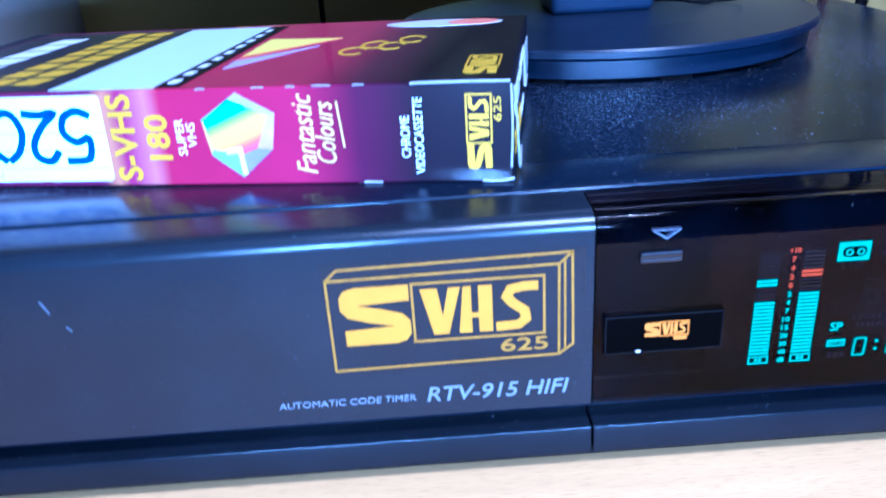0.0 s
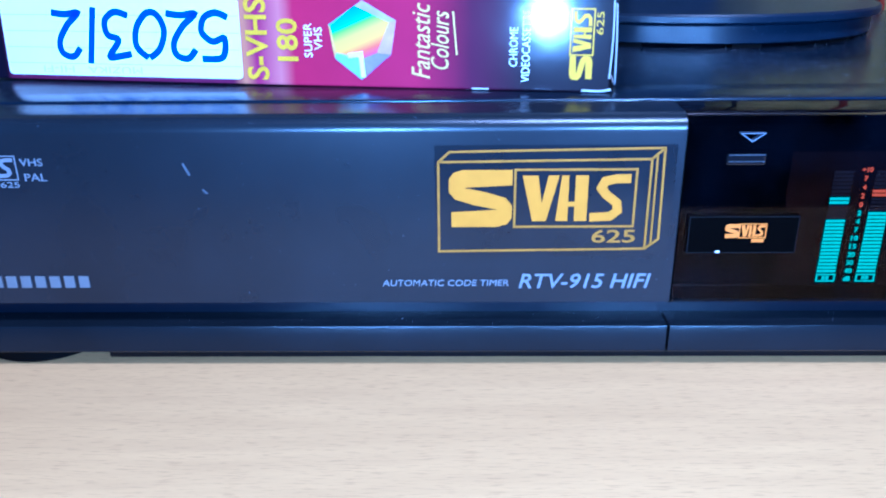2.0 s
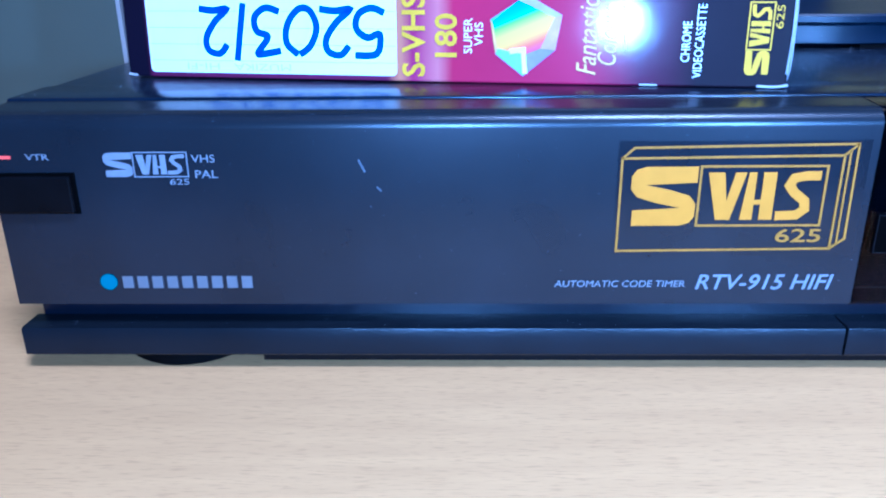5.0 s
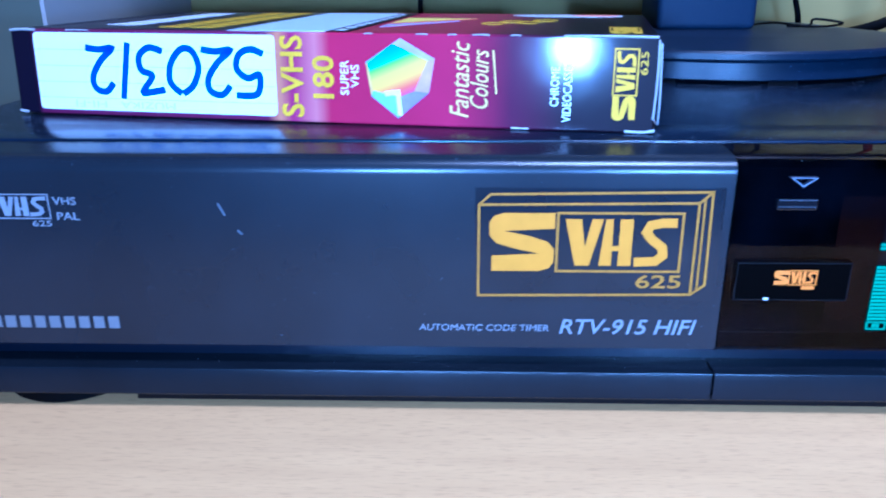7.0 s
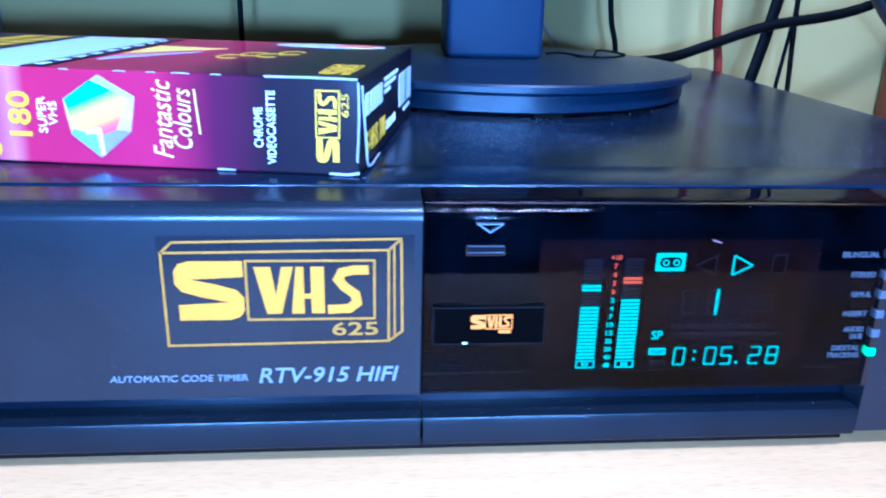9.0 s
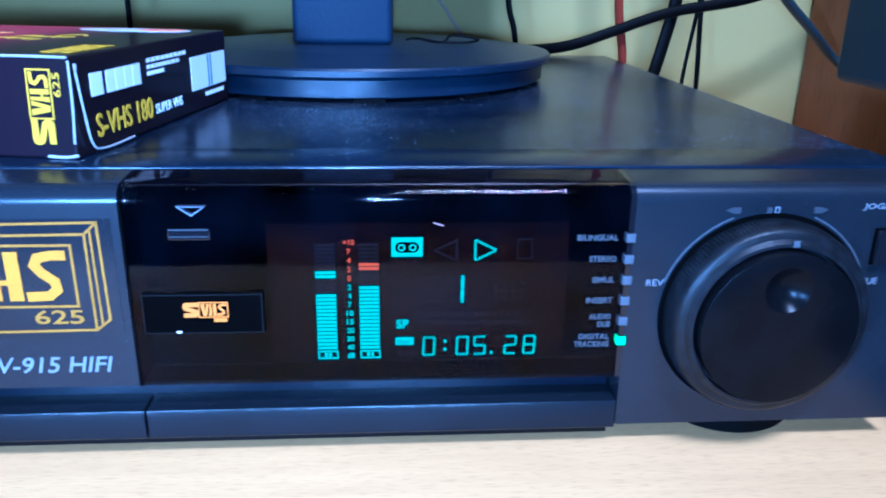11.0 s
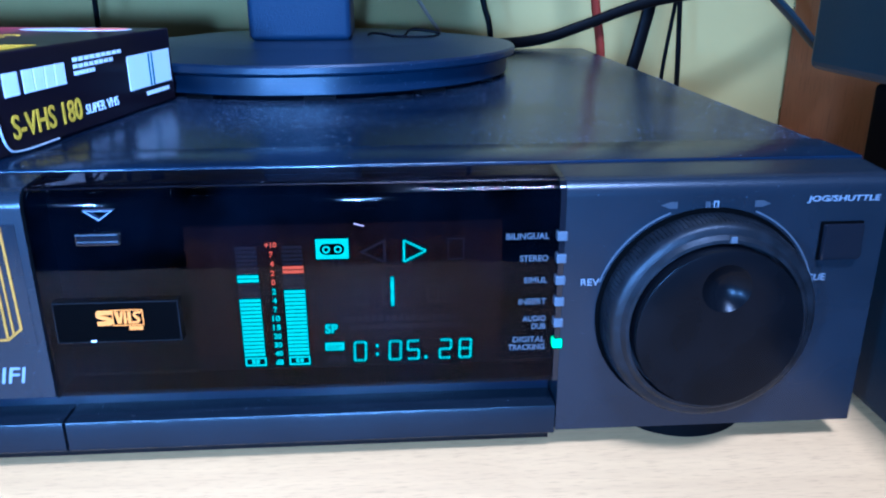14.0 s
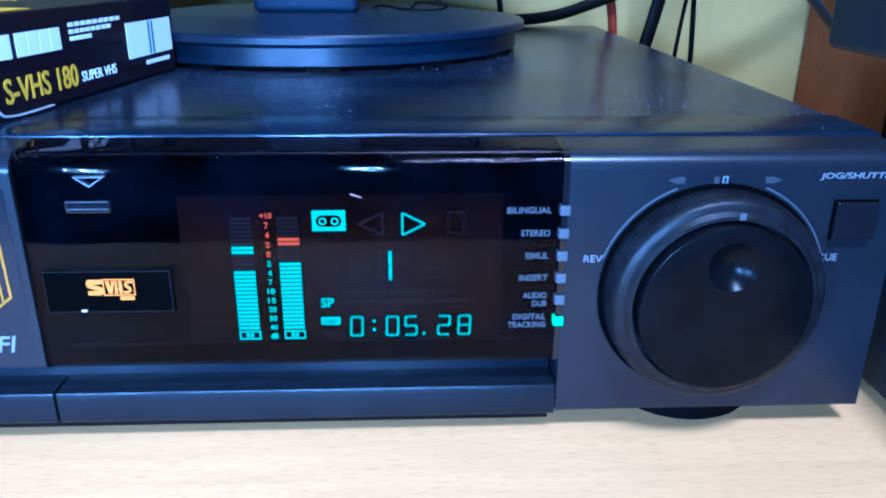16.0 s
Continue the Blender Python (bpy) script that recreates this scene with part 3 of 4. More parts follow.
part("plate_edge", bm, mat("dull_edge_grey", (0.006, 0.006, 0.007), 0.5, spec=0.1), sign)
bm = bmesh.new()
blobs(bm, 0.0218, 0.0230, 0.0443, 0.0448, 1, front(0, 0, -0.00015), 0)
part("fleck", bm, WHITEINK, sign)

# indicator lamps and their words
for k, words in enumerate((("BILINGUAL",), ("STEREO",), ("SIMUL",), ("INSERT",), ("AUDIO", "DUB"), ("DIGITAL", "TRACKING"))):
    z = 0.0692 - k * 0.00583
    part("indicator_lamp", box(0.1371, 0.1396, -0.0008, 0.002, z - 0.0012, z + 0.0012, 0.0003), GREEN if k == 5 else LEDOFF, vcr, "lit green indicator" if k == 5 else "unlit pale indicator")
    for i, word in enumerate(words):
        w = 0.00118 * len(word)
        zz = z - 0.0008 + (0.0011 - 0.0022 * i if len(words) > 1 else 0)
        part("indicator_word", lettering(word, 0.0016, w, front(0.1352 - w, zz, 0.0004), bold=0.01), DIMSILVER, window)

# print on the flap
bm = bmesh.new()
prism(bm, [(-0.0560, 0.0432), (0.0086, 0.0437), (0.0086, 0.0752), (-0.0560, 0.0752)], front(0, 0), 0.00012)
sticker = part("clear_sticker", bm, mat("clear_sticker_film", (0.0084, 0.0100, 0.0138), 0.2, noise_scale=60, noise_amount=0.2, bump=0.05, bump_scale=500, spec=0.36), left, "clear gloss sticker with a gold mark")
SY = front(0, 0, -0.00014)
bl = bmesh.new()
stroke(bl, [(-0.0550, 0.0450), (0.0020, 0.0456), (0.0020, 0.0712), (-0.0550, 0.0706)], 0.0006, SY, closed=True)
stroke(bl, [(-0.0550, 0.0706), (-0.0520, 0.0734), (0.0052, 0.0742), (0.0056, 0.0484), (0.0020, 0.0456)], 0.0006, SY)
stroke(bl, [(0.0020, 0.0712), (0.0052, 0.0742)], 0.0006, SY)
stroke(bl, [(0.0034, 0.0724), (0.0036, 0.0470)], 0.0005, SY)
part("gold_outline", bl, GOLDLINE, sticker)
tape_mark(0.0505, 0.0162, front(-0.0522, 0.0522, -0.00014), 0.0006, GOLD, GOLDLINE, sticker)
part("gold_numeral", lettering("625", 0.0038, 0.0120, front(-0.0128, 0.0474, -0.00014), bold=0.01), GOLDLINE, sticker)
P0 = lambda x, z: front(x, z, 0.0)
part("model_print", lettering("RTV-915 HIFI", 0.0045, 0.0372, P0(-0.0325, 0.0335), shear=0.22, bold=0.008), SILVER, left)
part("timer_print", lettering("AUTOMATIC CODE TIMER", 0.0019, 0.0358, P0(-0.0712, 0.0343), shear=0.12), SILVER, left)
part("maker_dot", lathe([(0.0023, 0.0), (0.0023, 0.0004)], lambda a, b, h: (-0.1952 + a, -h, 0.0360 + b), 28), TEAL, left, "round teal badge")
BADGE = mat("brushed_silver_badge", (0.12, 0.12, 0.125), 0.45, spec=0.2)
for k in range(9):
    x = -0.1912 + 0.00417 * k
    part("maker_bar", blobs(bmesh.new(), x, x + 0.0029, 0.0342, 0.0377, 1, front(0, 0), 0.0, 0.0004), BADGE, left, "silver badge bar")
tape_mark(0.0222, 0.0066, front(-0.1912, 0.0662, 0.0), 0.0003, SILVER, SILVER, left)
part("small_numeral", lettering("625", 0.0016, 0.0052, P0(-0.1742, 0.0640)), SILVER, left)
part("system_word", lettering("VHS", 0.0021, 0.0062, P0(-0.1678, 0.0700)), SILVER, left)
part("system_word", lettering("PAL", 0.0021, 0.0060, P0(-0.1672, 0.0658)), SILVER, left)
bm = bmesh.new()
stroke(bm, [(-0.1238, 0.0706), (-0.1222, 0.0672)], 0.0005, front(0, 0))
stroke(bm, [(-0.1192, 0.0632), (-0.1180, 0.0620)], 0.0004, front(0, 0))
part("scuff", bm, mat("pale_scuff", (0.07, 0.08, 0.10), 0.6), left)
# power button and its lamp
# Flat black plate; the shaded gap round the button is only its colour.
part("power_gap_shade", box(-0.2214, -0.1995, -0.0003, 0.0, 0.0560, 0.0674), INSIDE, left)
part("power_button", box(-0.2210, -0.2002, -0.0022, -0.0004, 0.0566, 0.0668, 0.0005), DIALBLACK, left, "black push button")
part("power_lamp", box(-0.2188, -0.2158, -0.0004, 0.0005, 0.0712, 0.0720), REDLED, left, "lit red standby lamp")
part("power_word", lettering("VTR", 0.0016, 0.0062, P0(-0.2118, 0.0708)), SILVER, left)

# jog dial
KX, KZ = 0.1757, 0.0478
turn = lambda a, b, h: (KX + a, -h, KZ + b)
# Flat black disc stands in for the shaded gap round the ring.
part("dial_gap_shade", lathe([(0.0279, 0.0), (0.0279, 0.0003)], turn, 72), INSIDE, right)
ring = part("shuttle_ring", lathe([(0.0266, 0.0003), (0.0266, 0.0040), (0.0262, 0.0068), (0.0256, 0.0078), (0.0250, 0.0082), (0.0236, 0.0085), (0.0226, 0.0096), (0.0218, 0.0097), (0.0216, 0.0060), (0.0200, 0.0058)], turn, 96), RING, right, "ribbed grey shuttle ring", smooth=True)
bm = bmesh.new()
for k in range(150):
    w = 2 * math.pi * k / 150
    u, v = Vector((math.cos(w), math.sin(w))), Vector((-math.sin(w), math.cos(w))) * 0.00022
    foot = [bm.verts.new(turn(*(u * r + q), h)) for r, h, q in ((0.0265, 0.0008, v), (0.0265, 0.0008, -v), (0.0260, 0.0066, -v), (0.0260, 0.0066, v))]
    top = [bm.verts.new(turn(*(u * r), h)) for r, h in ((0.02695, 0.0008), (0.02645, 0.0066))]
    bm.faces.new((foot[0], foot[3], top[1], top[0]))
    bm.faces.new((foot[1], top[0], top[1], foot[2]))
    bm.faces.new((foot[3], foot[2], top[1]))
    bm.faces.new((foot[0], top[0], foot[1]))
part("grip_ribs", bm, RING, ring)
bm = bmesh.new()
prism(bm, [(-0.0008, 0.0219), (0.0008, 0.0219), (0.0008, 0.0235), (-0.0008, 0.0235)], lambda a, b, c: turn(a + 0.0016, b, 0.0096 + c), 0.0004)
part("ring_mark", bm, DIMSILVER, ring)
# the dial's face carries a finger dimple
DX, DZ, DR = 0.0004, 0.0112, 0.0061
bm = bmesh.new()
rings = []
N = 72
for r, h in ((0.0208, 0.0058), (0.0209, 0.0114), (0.0207, 0.0120), (0.0202, 0.0122)):
    rings.append([bm.verts.new(turn(r * math.cos(2 * math.pi * i / N), r * math.sin(2 * math.pi * i / N), h)) for i in range(N)])
for f in range(13):
    w = 1 - f / 13
    r = DR * w
    h = 0.0122 - 0.0032 * (1 - w * w) if f else 0.0122
    rings.append([bm.verts.new(turn(DX + r * math.cos(2 * math.pi * i / N), DZ + r * math.sin(2 * math.pi * i / N), h)) for i in range(N)])
for a, b in zip(rings, rings[1:]):
    for i in range(N):
        bm.faces.new((a[i], a[(i + 1) % N], b[(i + 1) % N], b[i]))
bm.faces.new(rings[-1])
part("jog_dial", bm, DIALBLACK, right, "satin black dial with a finger dimple", smooth=True)
bm = bmesh.new()
stroke(bm, arc_pts(KX, KZ, 0.0287, 162, 112, 14), 0.0004, front(0, 0))
part("left_arc", bm, DIMSILVER, right)
bm = bmesh.new()
stroke(bm, arc_pts(KX, KZ, 0.0287, 68, 19, 14), 0.0004, front(0, 0))
part("right_arc", bm, DIMSILVER, right)
part("dial_word", lettering("REV", 0.0018, 0.0046, P0(0.1437, 0.0558)), SILVER, right)
part("dial_word", lettering("CUE", 0.0018, 0.0048, P0(0.2022, 0.0556)), SILVER, right)
part("dial_word", lettering("JOG/SHUTTLE", 0.0019, 0.0186, P0(0.1992, 0.0762), shear=0.10, bold=0.01), SILVER, right)
for pts in ([(0.1625, 0.0764), (0.1645, 0.0772), (0.1665, 0.0772), (0.1665, 0.0756), (0.1645, 0.0756)], [(0.1860, 0.0756), (0.1880, 0.0756), (0.1900, 0.0764), (0.1880, 0.0772), (0.1860, 0.0772)], [(0.1735, 0.0756), (0.1748, 0.0756), (0.1748, 0.0772), (0.1735, 0.0772)]):
    bm = bmesh.new()
    prism(bm, pts, front(0, 0), 0.0002)
    part("direction_mark", bm, FAINT, right)
bm = bmesh.new()
stroke(bm, [(0.1757, 0.0756), (0.1767, 0.0756), (0.1767, 0.0772), (0.1757, 0.0772)], 0.0003, front(0, 0), closed=True)
part("still_mark", bm, SILVER, right)
# Thin black plate on the panel, drawn as the gap's shade.
part("button_gap_shade", box(0.2036, 0.2146, -0.0002, 0.0002, 0.0612, 0.0714), INSIDE, right)
part("jog_button", box(0.2040, 0.2142, -0.0018, -0.0003, 0.0616, 0.0710, 0.0005), GLOSSBLACK, right, "square black button")

# ---- the boxed cassette lying on the recorder ----
BL, BD, BH = 0.202, 0.111, 0.0265
sleeve = thing("video_cassette_sleeve", (-0.205, 0.0575, LID + 0.0005), "worn magenta and black card sleeve of a video cassette", "video cassette", rz=-9.8)
sleeve_print = ramp_mat("magenta_black_print", [(0.0, (0.006, 0.004, 0.012)), (0.036, (0.006, 0.004, 0.012)), (0.042, (0.10, 0.012, 0.05)), (0.43, (0.12, 0.015, 0.06)), (0.45, (0.50, 0.20, 0.10)), (0.47, (0.26, 0.015, 0.09)), (0.508, (0.48, 0.16, 0.16)), (0.53, (0.35, 0.015, 0.060)), (0.72, (0.29, 0.012, 0.058)), (0.80, (0.06, 0.005, 0.028)), (0.88, (0.009, 0.004, 0.009)), (1.0, (0.007, 0.004, 0.007))], BL, 0.5, 0.28)
body = part("card_body", box(0, BL, 0, BD, 0, BH, 0.0006, 2), sleeve_print, sleeve, "glossy printed card")
SP = lambda x, z: (lambda a, b, c: (x + a, -0.00005 - c, z + b))


def up(x, z, y=0.0):
    """Print on the spine that reads upwards."""
    return lambda a, b, c: (x - b, y - 0.00005 - c, z + a)


def rounded(x0, x1, z0, z1, r):
    return arc_pts(x1 - r, z0 + r, r, -90, 0, 4) + arc_pts(x1 - r, z1 - r, r, 0, 90, 4) + arc_pts(x0 + r, z1 - r, r, 90, 180, 4) + arc_pts(x0 + r, z0 + r, r, 180, 270, 4)


bm = bmesh.new()
prism(bm, rounded(0.0082, 0.0900, 0.0016, 0.0256, 0.0014), SP(0, 0), 0.0002)
tag = part("paper_label", bm, PAPER, sleeve, "ruled white paper label with blue handwritten number")
for k in range(4):
    bm = bmesh.new()
    stroke(bm, [(0.0086, 0.0054 + 0.0050 * k), (0.0896, 0.0054 + 0.0050 * k)], 0.00016, lambda a, b, c: (a, -0.00026 - c, b), 0.00005)
    part("rule", bm, RULE, tag)
# handwritten figures, upside down: (u, v) run from the word's own lower left
HW = {"5": [[(0.95, 1.0), (0.25, 0.96), (0.15, 0.55), (0.55, 0.62), (0.9, 0.42), (0.8, 0.12), (0.4, 0.0), (0.0, 0.1)]],
      "2": [[(0.05, 0.8), (0.35, 1.0), (0.75, 0.92), (0.8, 0.65), (0.45, 0.3), (0.0, 0.03), (0.5, 0.06), (1.0, 0.02)]],
      "0": [[(0.55, 1.0), (0.2, 0.8), (0.0, 0.4), (0.2, 0.05), (0.55, 0.03), (0.9, 0.35), (0.95, 0.75), (0.6, 1.0)]],
      "3": [[(0.0, 0.92), (0.5, 0.98), (0.85, 0.98), (0.45, 0.62), (0.85, 0.5), (0.9, 0.2), (0.5, 0.0), (0.0, 0.08)]],
      "/": [[(0.75, 1.15), (0.25, -0.1)]]}


def smooth_line(pts, k=5):
    P = [Vector(p) for p in pts]
    out = []
    for i in range(len(P) - 1):
        p0, p1, p2, p3 = P[max(i - 1, 0)], P[i], P[i + 1], P[min(i + 2, len(P) - 1)]
        for j in range(k):
            t = j / k
            out.append(0.5 * ((2 * p1) + (p2 - p0) * t + (2 * p0 - 5 * p1 + 4 * p2 - p3) * t * t + (3 * p1 - p0 - 3 * p2 + p3) * t ** 3))
    return out + [P[-1]]


for c, u, w in (("5", 0.0765, 0.0098), ("2", 0.0660, 0.0096), ("0", 0.0545, 0.0104), ("3", 0.0440, 0.0090), ("/", 0.0368, 0.0060), ("2", 0.0265, 0.0092)):
    bm = bmesh.new()
    for line in HW[c]:
        pts = [(u + w - p[0] * w, 0.0214 - p[1] * 0.0138) for p in smooth_line(line)]
        stroke(bm, pts, 0.0020, lambda a, b, q: (a, -0.00032 - q, b), 0.00006)
    part("handwritten_figure", bm, BLUEINK, tag)
for word, x, w in (("MUZIKA", 0.0560, 0.0190), ("HI-FI", 0.0320, 0.0110)):
    part("pencil_word", lettering(word, 0.0020, w, lambda p, q, c: (x - p, -0.00026 - c, 0.0046 - q), 0.00005), PENCIL, tag, "faint pencilled word")
part("spine_word", lettering("S-VHS", 0.0072, 0.0240, up(0.0988, 0.0016), bold=0.02), FOIL, sleeve)
part("spine_word", lettering("180", 0.0068, 0.0125, up(0.1085, 0.0074), bold=0.02), FOIL, sleeve)
part("spine_word", lettering("SUPER", 0.0025, 0.0100, up(0.1130, 0.0086)), WHITEINK, sleeve)
part("spine_word", lettering("VHS", 0.0025, 0.0066, up(0.1162, 0.0108)), WHITEINK, sleeve)
part("spine_word", lettering("Fantastic", 0.0056, 0.0215, up(0.1494, 0.0030), shear=0.3, bold=0.002), PALEFOIL, sleeve)
part("spine_word", lettering("Colours", 0.0054, 0.0165, up(0.1550, 0.0058), shear=0.3, bold=0.002), PALEFOIL, sleeve)
bm = bmesh.new()
stroke(bm, [(0.1574, 0.0100), (0.1562, 0.0222)], 0.0005, SP(0, 0))
part("spine_flourish", bm, PALEFOIL, sleeve)
part("spine_word", lettering("CHROME", 0.0024, 0.0110, up(0.1752, 0.0070)), WHITEINK, sleeve)
part("spine_word", lettering("VIDEOCASSETTE", 0.0024, 0.0200, up(0.1788, 0.0026)), WHITEINK, sleeve)
tape_mark(0.0195, 0.0064, up(0.1966, 0.0036), 0.0004, FOIL, FOIL, body)
part("spine_word", lettering("625", 0.0020, 0.0062, up(0.1992, 0.0162)), FOIL, sleeve)
# cut gem: a six-sided figure of coloured facets
gem = [(0.1289, 0.0252), (0.1392, 0.0195), (0.1375, 0.0098), (0.1284, 0.0022), (0.1200, 0.0085), (0.1183, 0.0182)]
inner = [(0.1265, 0.0235), (0.1372, 0.0190), (0.1332, 0.0102), (0.1288, 0.0085), (0.1206, 0.0100), (0.1190, 0.0175)]
TONES = [("lilac", (0.42, 0.34, 0.52)), ("rose", (0.46, 0.28, 0.36)), ("violet", (0.26, 0.20, 0.48)), ("sky", (0.30, 0.42, 0.60)), ("apricot", (0.56, 0.33, 0.10)), ("aqua", (0.20, 0.36, 0.46))]
FACETS = [(tone, colour, [gem[k], gem[(k + 1) % 6], inner[(k + 1) % 6], inner[k]]) for k, (tone, colour) in enumerate(TONES)]
for tone, colour, pts in FACETS:
    bm = bmesh.new()
    prism(bm, pts, SP(0, 0), 0.0002)
    part("facet", bm, mat(tone + "_facet_print", colour, 0.4, noise_scale=160, noise_amount=0.2, spec=0.15), sleeve)


def rainbow_mat(name, start, end, stops):
    """A printed run of colours between two points of the sleeve's face."""
    m = mat(name, (0.5, 0.5, 0.5), 0.4, spec=0.15)
    nt = m.node_tree
    co, dot = nt.nodes.new("ShaderNodeTexCoord"), nt.nodes.new("ShaderNodeVectorMath")
    d = Vector((end[0] - start[0], 0, end[1] - start[1]))
    dot.operation = "DOT_PRODUCT"
    dot.inputs[1].default_value = d / d.length_squared
    shift = nt.nodes.new("ShaderNodeMath")
    shift.operation = "SUBTRACT"
    shift.inputs[1].default_value = (start[0] * d.x + start[1] * d.z) / d.length_squared
    r = nt.nodes.new("ShaderNodeValToRGB")
    while len(r.color_ramp.elements) < len(stops):
        r.color_ramp.elements.new(0.5)
    for e, (p, c) in zip(r.color_ramp.elements, stops):
        e.position, e.color = p, (*c, 1)
    nt.links.new(co.outputs["Object"], dot.inputs[0])
    nt.links.new(dot.outputs["Value"], shift.inputs[0])
    nt.links.new(shift.outputs[0], r.inputs["Fac"])
    nt.links.new(r.outputs["Color"], nt.nodes["Principled BSDF"].inputs["Base Color"])
    return m


bm = bmesh.new()
prism(bm, inner, SP(0, 0), 0.0002)
part("rainbow_facet", bm, rainbow_mat("rainbow_facet_print", (0.1238, 0.0225), (0.1296, 0.0085), [(0.0, (0.01, 0.22, 0.42)), (0.2, (0.02, 0.32, 0.30)), (0.34, (0.22, 0.44, 0.05)), (0.5, (0.62, 0.50, 0.06)), (0.7, (0.64, 0.36, 0.06)), (0.85, (0.56, 0.12, 0.06)), (1.0, (0.46, 0.06, 0.14))]), sleeve)
bm = bmesh.new()
stroke(bm, [(0.1289, 0.0030), (0.1282, 0.0098), (0.1242, 0.0092)], 0.0014, lambda a, b, c: (a, -0.00026 - c, b), 0.00005)
part("gem_glint", bm, WHITEINK, sleeve)
# print on the upper face
TP = lambda a, b, c: (a, b, BH + 0.00005 + c)
for name, m, pts in (("pale_strip", mat("pale_blue_print", (0.62, 0.72, 0.80), 0.35), [(0.0740, 0.004), (0.1050, 0.004), (0.1034, 0.105), (0.0716, 0.105)]),
                     ("film_strip", BLACK, [(0.1054, 0.004), (0.1125, 0.004), (0.1108, 0.105), (0.1038, 0.105)]),
                     ("lower_band", mat("black_print", (0.015, 0.010, 0.014), 0.35), [(0.010, 0.004), (0.0736, 0.004), (0.0712, 0.105), (0.010, 0.105)]),
                     ("ray_yellow", mat("yellow_print", (0.85, 0.68, 0.10), 0.5), [(0.1148, 0.045), (0.1404, 0.073), (0.1138, 0.076)]),
                     ("ray_red", mat("red_print", (0.65, 0.10, 0.08), 0.35), [(0.1150, 0.038), (0.1404, 0.0725), (0.1149, 0.0446)]),
                     ("ray_lilac", mat("lilac_print", (0.45, 0.38, 0.62), 0.35), [(0.1160, 0.026), (0.136, 0.060), (0.1151, 0.0375)])):
    bm = bmesh.new()
    prism(bm, pts, TP, 0.00015)
    part(name, bm, m, sleeve)
for k in range(9):
    t = k / 9
    bm = bmesh.new()
    x, y = 0.1070 - 0.0016 * t, 0.008 + 0.095 * t
    prism(bm, [(x, y), (x + 0.0028 * (1 - 0.4 * t), y), (x + 0.0028 * (1 - 0.4 * t), y + 0.005), (x, y + 0.005)], lambda a, b, c: (a, b, BH + 0.00022 + c), 0.0001)
    part("film_hole", bm, WHITEINK, sleeve)
for a, y0 in ((0.046, 0.012), (0.057, 0.012)):
    for k in range(8):
        y = y0 + 0.0115 * k
        x = a
        part("gold_letter_bar", prism(bmesh.new(), [(x, y), (x + 0.008, y), (x + 0.009, y + 0.008), (x + 0.001, y + 0.008)], lambda p, q, c: (p, q, BH + 0.00022 + c), 0.0001), FOIL, sleeve)
for k in range(6):
    y = 0.020 + 0.0125 * k
    part("pale_letter_bar", prism(bmesh.new(), [(0.0225, y), (0.0335, y), (0.0345, y + 0.0100), (0.0235, y + 0.0100)], lambda p, q, c: (p, q, BH + 0.00022 + c), 0.0001), WHITEINK, sleeve)
bm = bmesh.new()
prism(bm, arc_pts(0.1722, 0.0985, 0.0215, 0, 350, 24, 0.0075), TP, 0.00015)
part("oval_seal", bm, mat("silver_print_oval", (0.62, 0.60, 0.62), 0.35), sleeve)
bm = bmesh.new()
prism(bm, arc_pts(0.1830, 0.0985, 0.0092, 0, 350, 16, 0.0060), lambda a, b, c: (a, b, BH + 0.00022 + c), 0.0001)
part("oval_red", bm, mat("coral_print", (0.75, 0.22, 0.14), 0.35), sleeve)
bm = bmesh.new()
for a, b in ((0.150, 0.048), (0.155, 0.058), (0.161, 0.055), (0.166, 0.066)):
    stroke(bm, arc_pts(a, b, 0.004, 20, 320, 9, 0.006), 0.0012, TP, 0.00015)
part("gold_scrawl", bm, FOIL, sleeve)
tape_mark(0.024, 0.009, lambda a, b, c: (0.1975 - b, 0.010 + a, BH + 0.00005 + c), 0.0005, FOIL, FOIL, body, 0.00015)
# print on the end flap
EN = lambda a, b, c: (BL + 0.00005 + c, a, b)
for a, c in ((0.0105, 0.0168), (0.0190, 0.0238), (0.0242, 0.0290), (0.0294, 0.0340), (0.0344, 0.0392)):
    part("maker_bar", blobs(bmesh.new(), a, c, 0.0150, 0.0212, 1, EN, 0.0, 0.0002), WHITEINK, sleeve, "white badge bar")
for k, b in enumerate((0.074, 0.068, 0.056)):
    bm = bmesh.new()
    blobs(bm, 0.0440, b, 0.0208 - 0.0020 * k, 0.0220 - 0.0020 * k, 9 - k, EN, 0.25, 0.0002)
    part("fine_print", bm, WHITEINK, sleeve)
part("end_word", lettering("S-VHS 180", 0.0066, 0.0338, lambda a, b, c: EN(0.0113 + a, 0.0036 + b, c), bold=0.012), FOIL, sleeve)
part("end_word", lettering("SUPER VHS", 0.0030, 0.0200, lambda a, b, c: EN(0.0474 + a, 0.0044 + b, c)), WHITEINK, sleeve)
bm = bmesh.new()
prism(bm, [(0.0764, 0.0075), (0.1085, 0.0075), (0.1085, 0.0192), (0.0764, 0.0192)], EN, 0.0002)
card = part("white_panel", bm, PAPER, sleeve)
for a in (0.0912, 0.0936):
    bm = bmesh.new()
    prism(bm, [(a, 0.0077), (a + 0.0012, 0.0077), (a + 0.0012, 0.0190), (a, 0.0190)], lambda p, q, c: (BL + 0.00028 + c, p, q), 0.00005)
    part("stripe", bm, TEAL, card)
bm = bmesh.new()
blobs(bm, 0.0880, 0.1060, 0.0044, 0.0058, 6, EN, 0.15, 0.0002)
part("fine_print", bm, WHITEINK, sleeve)
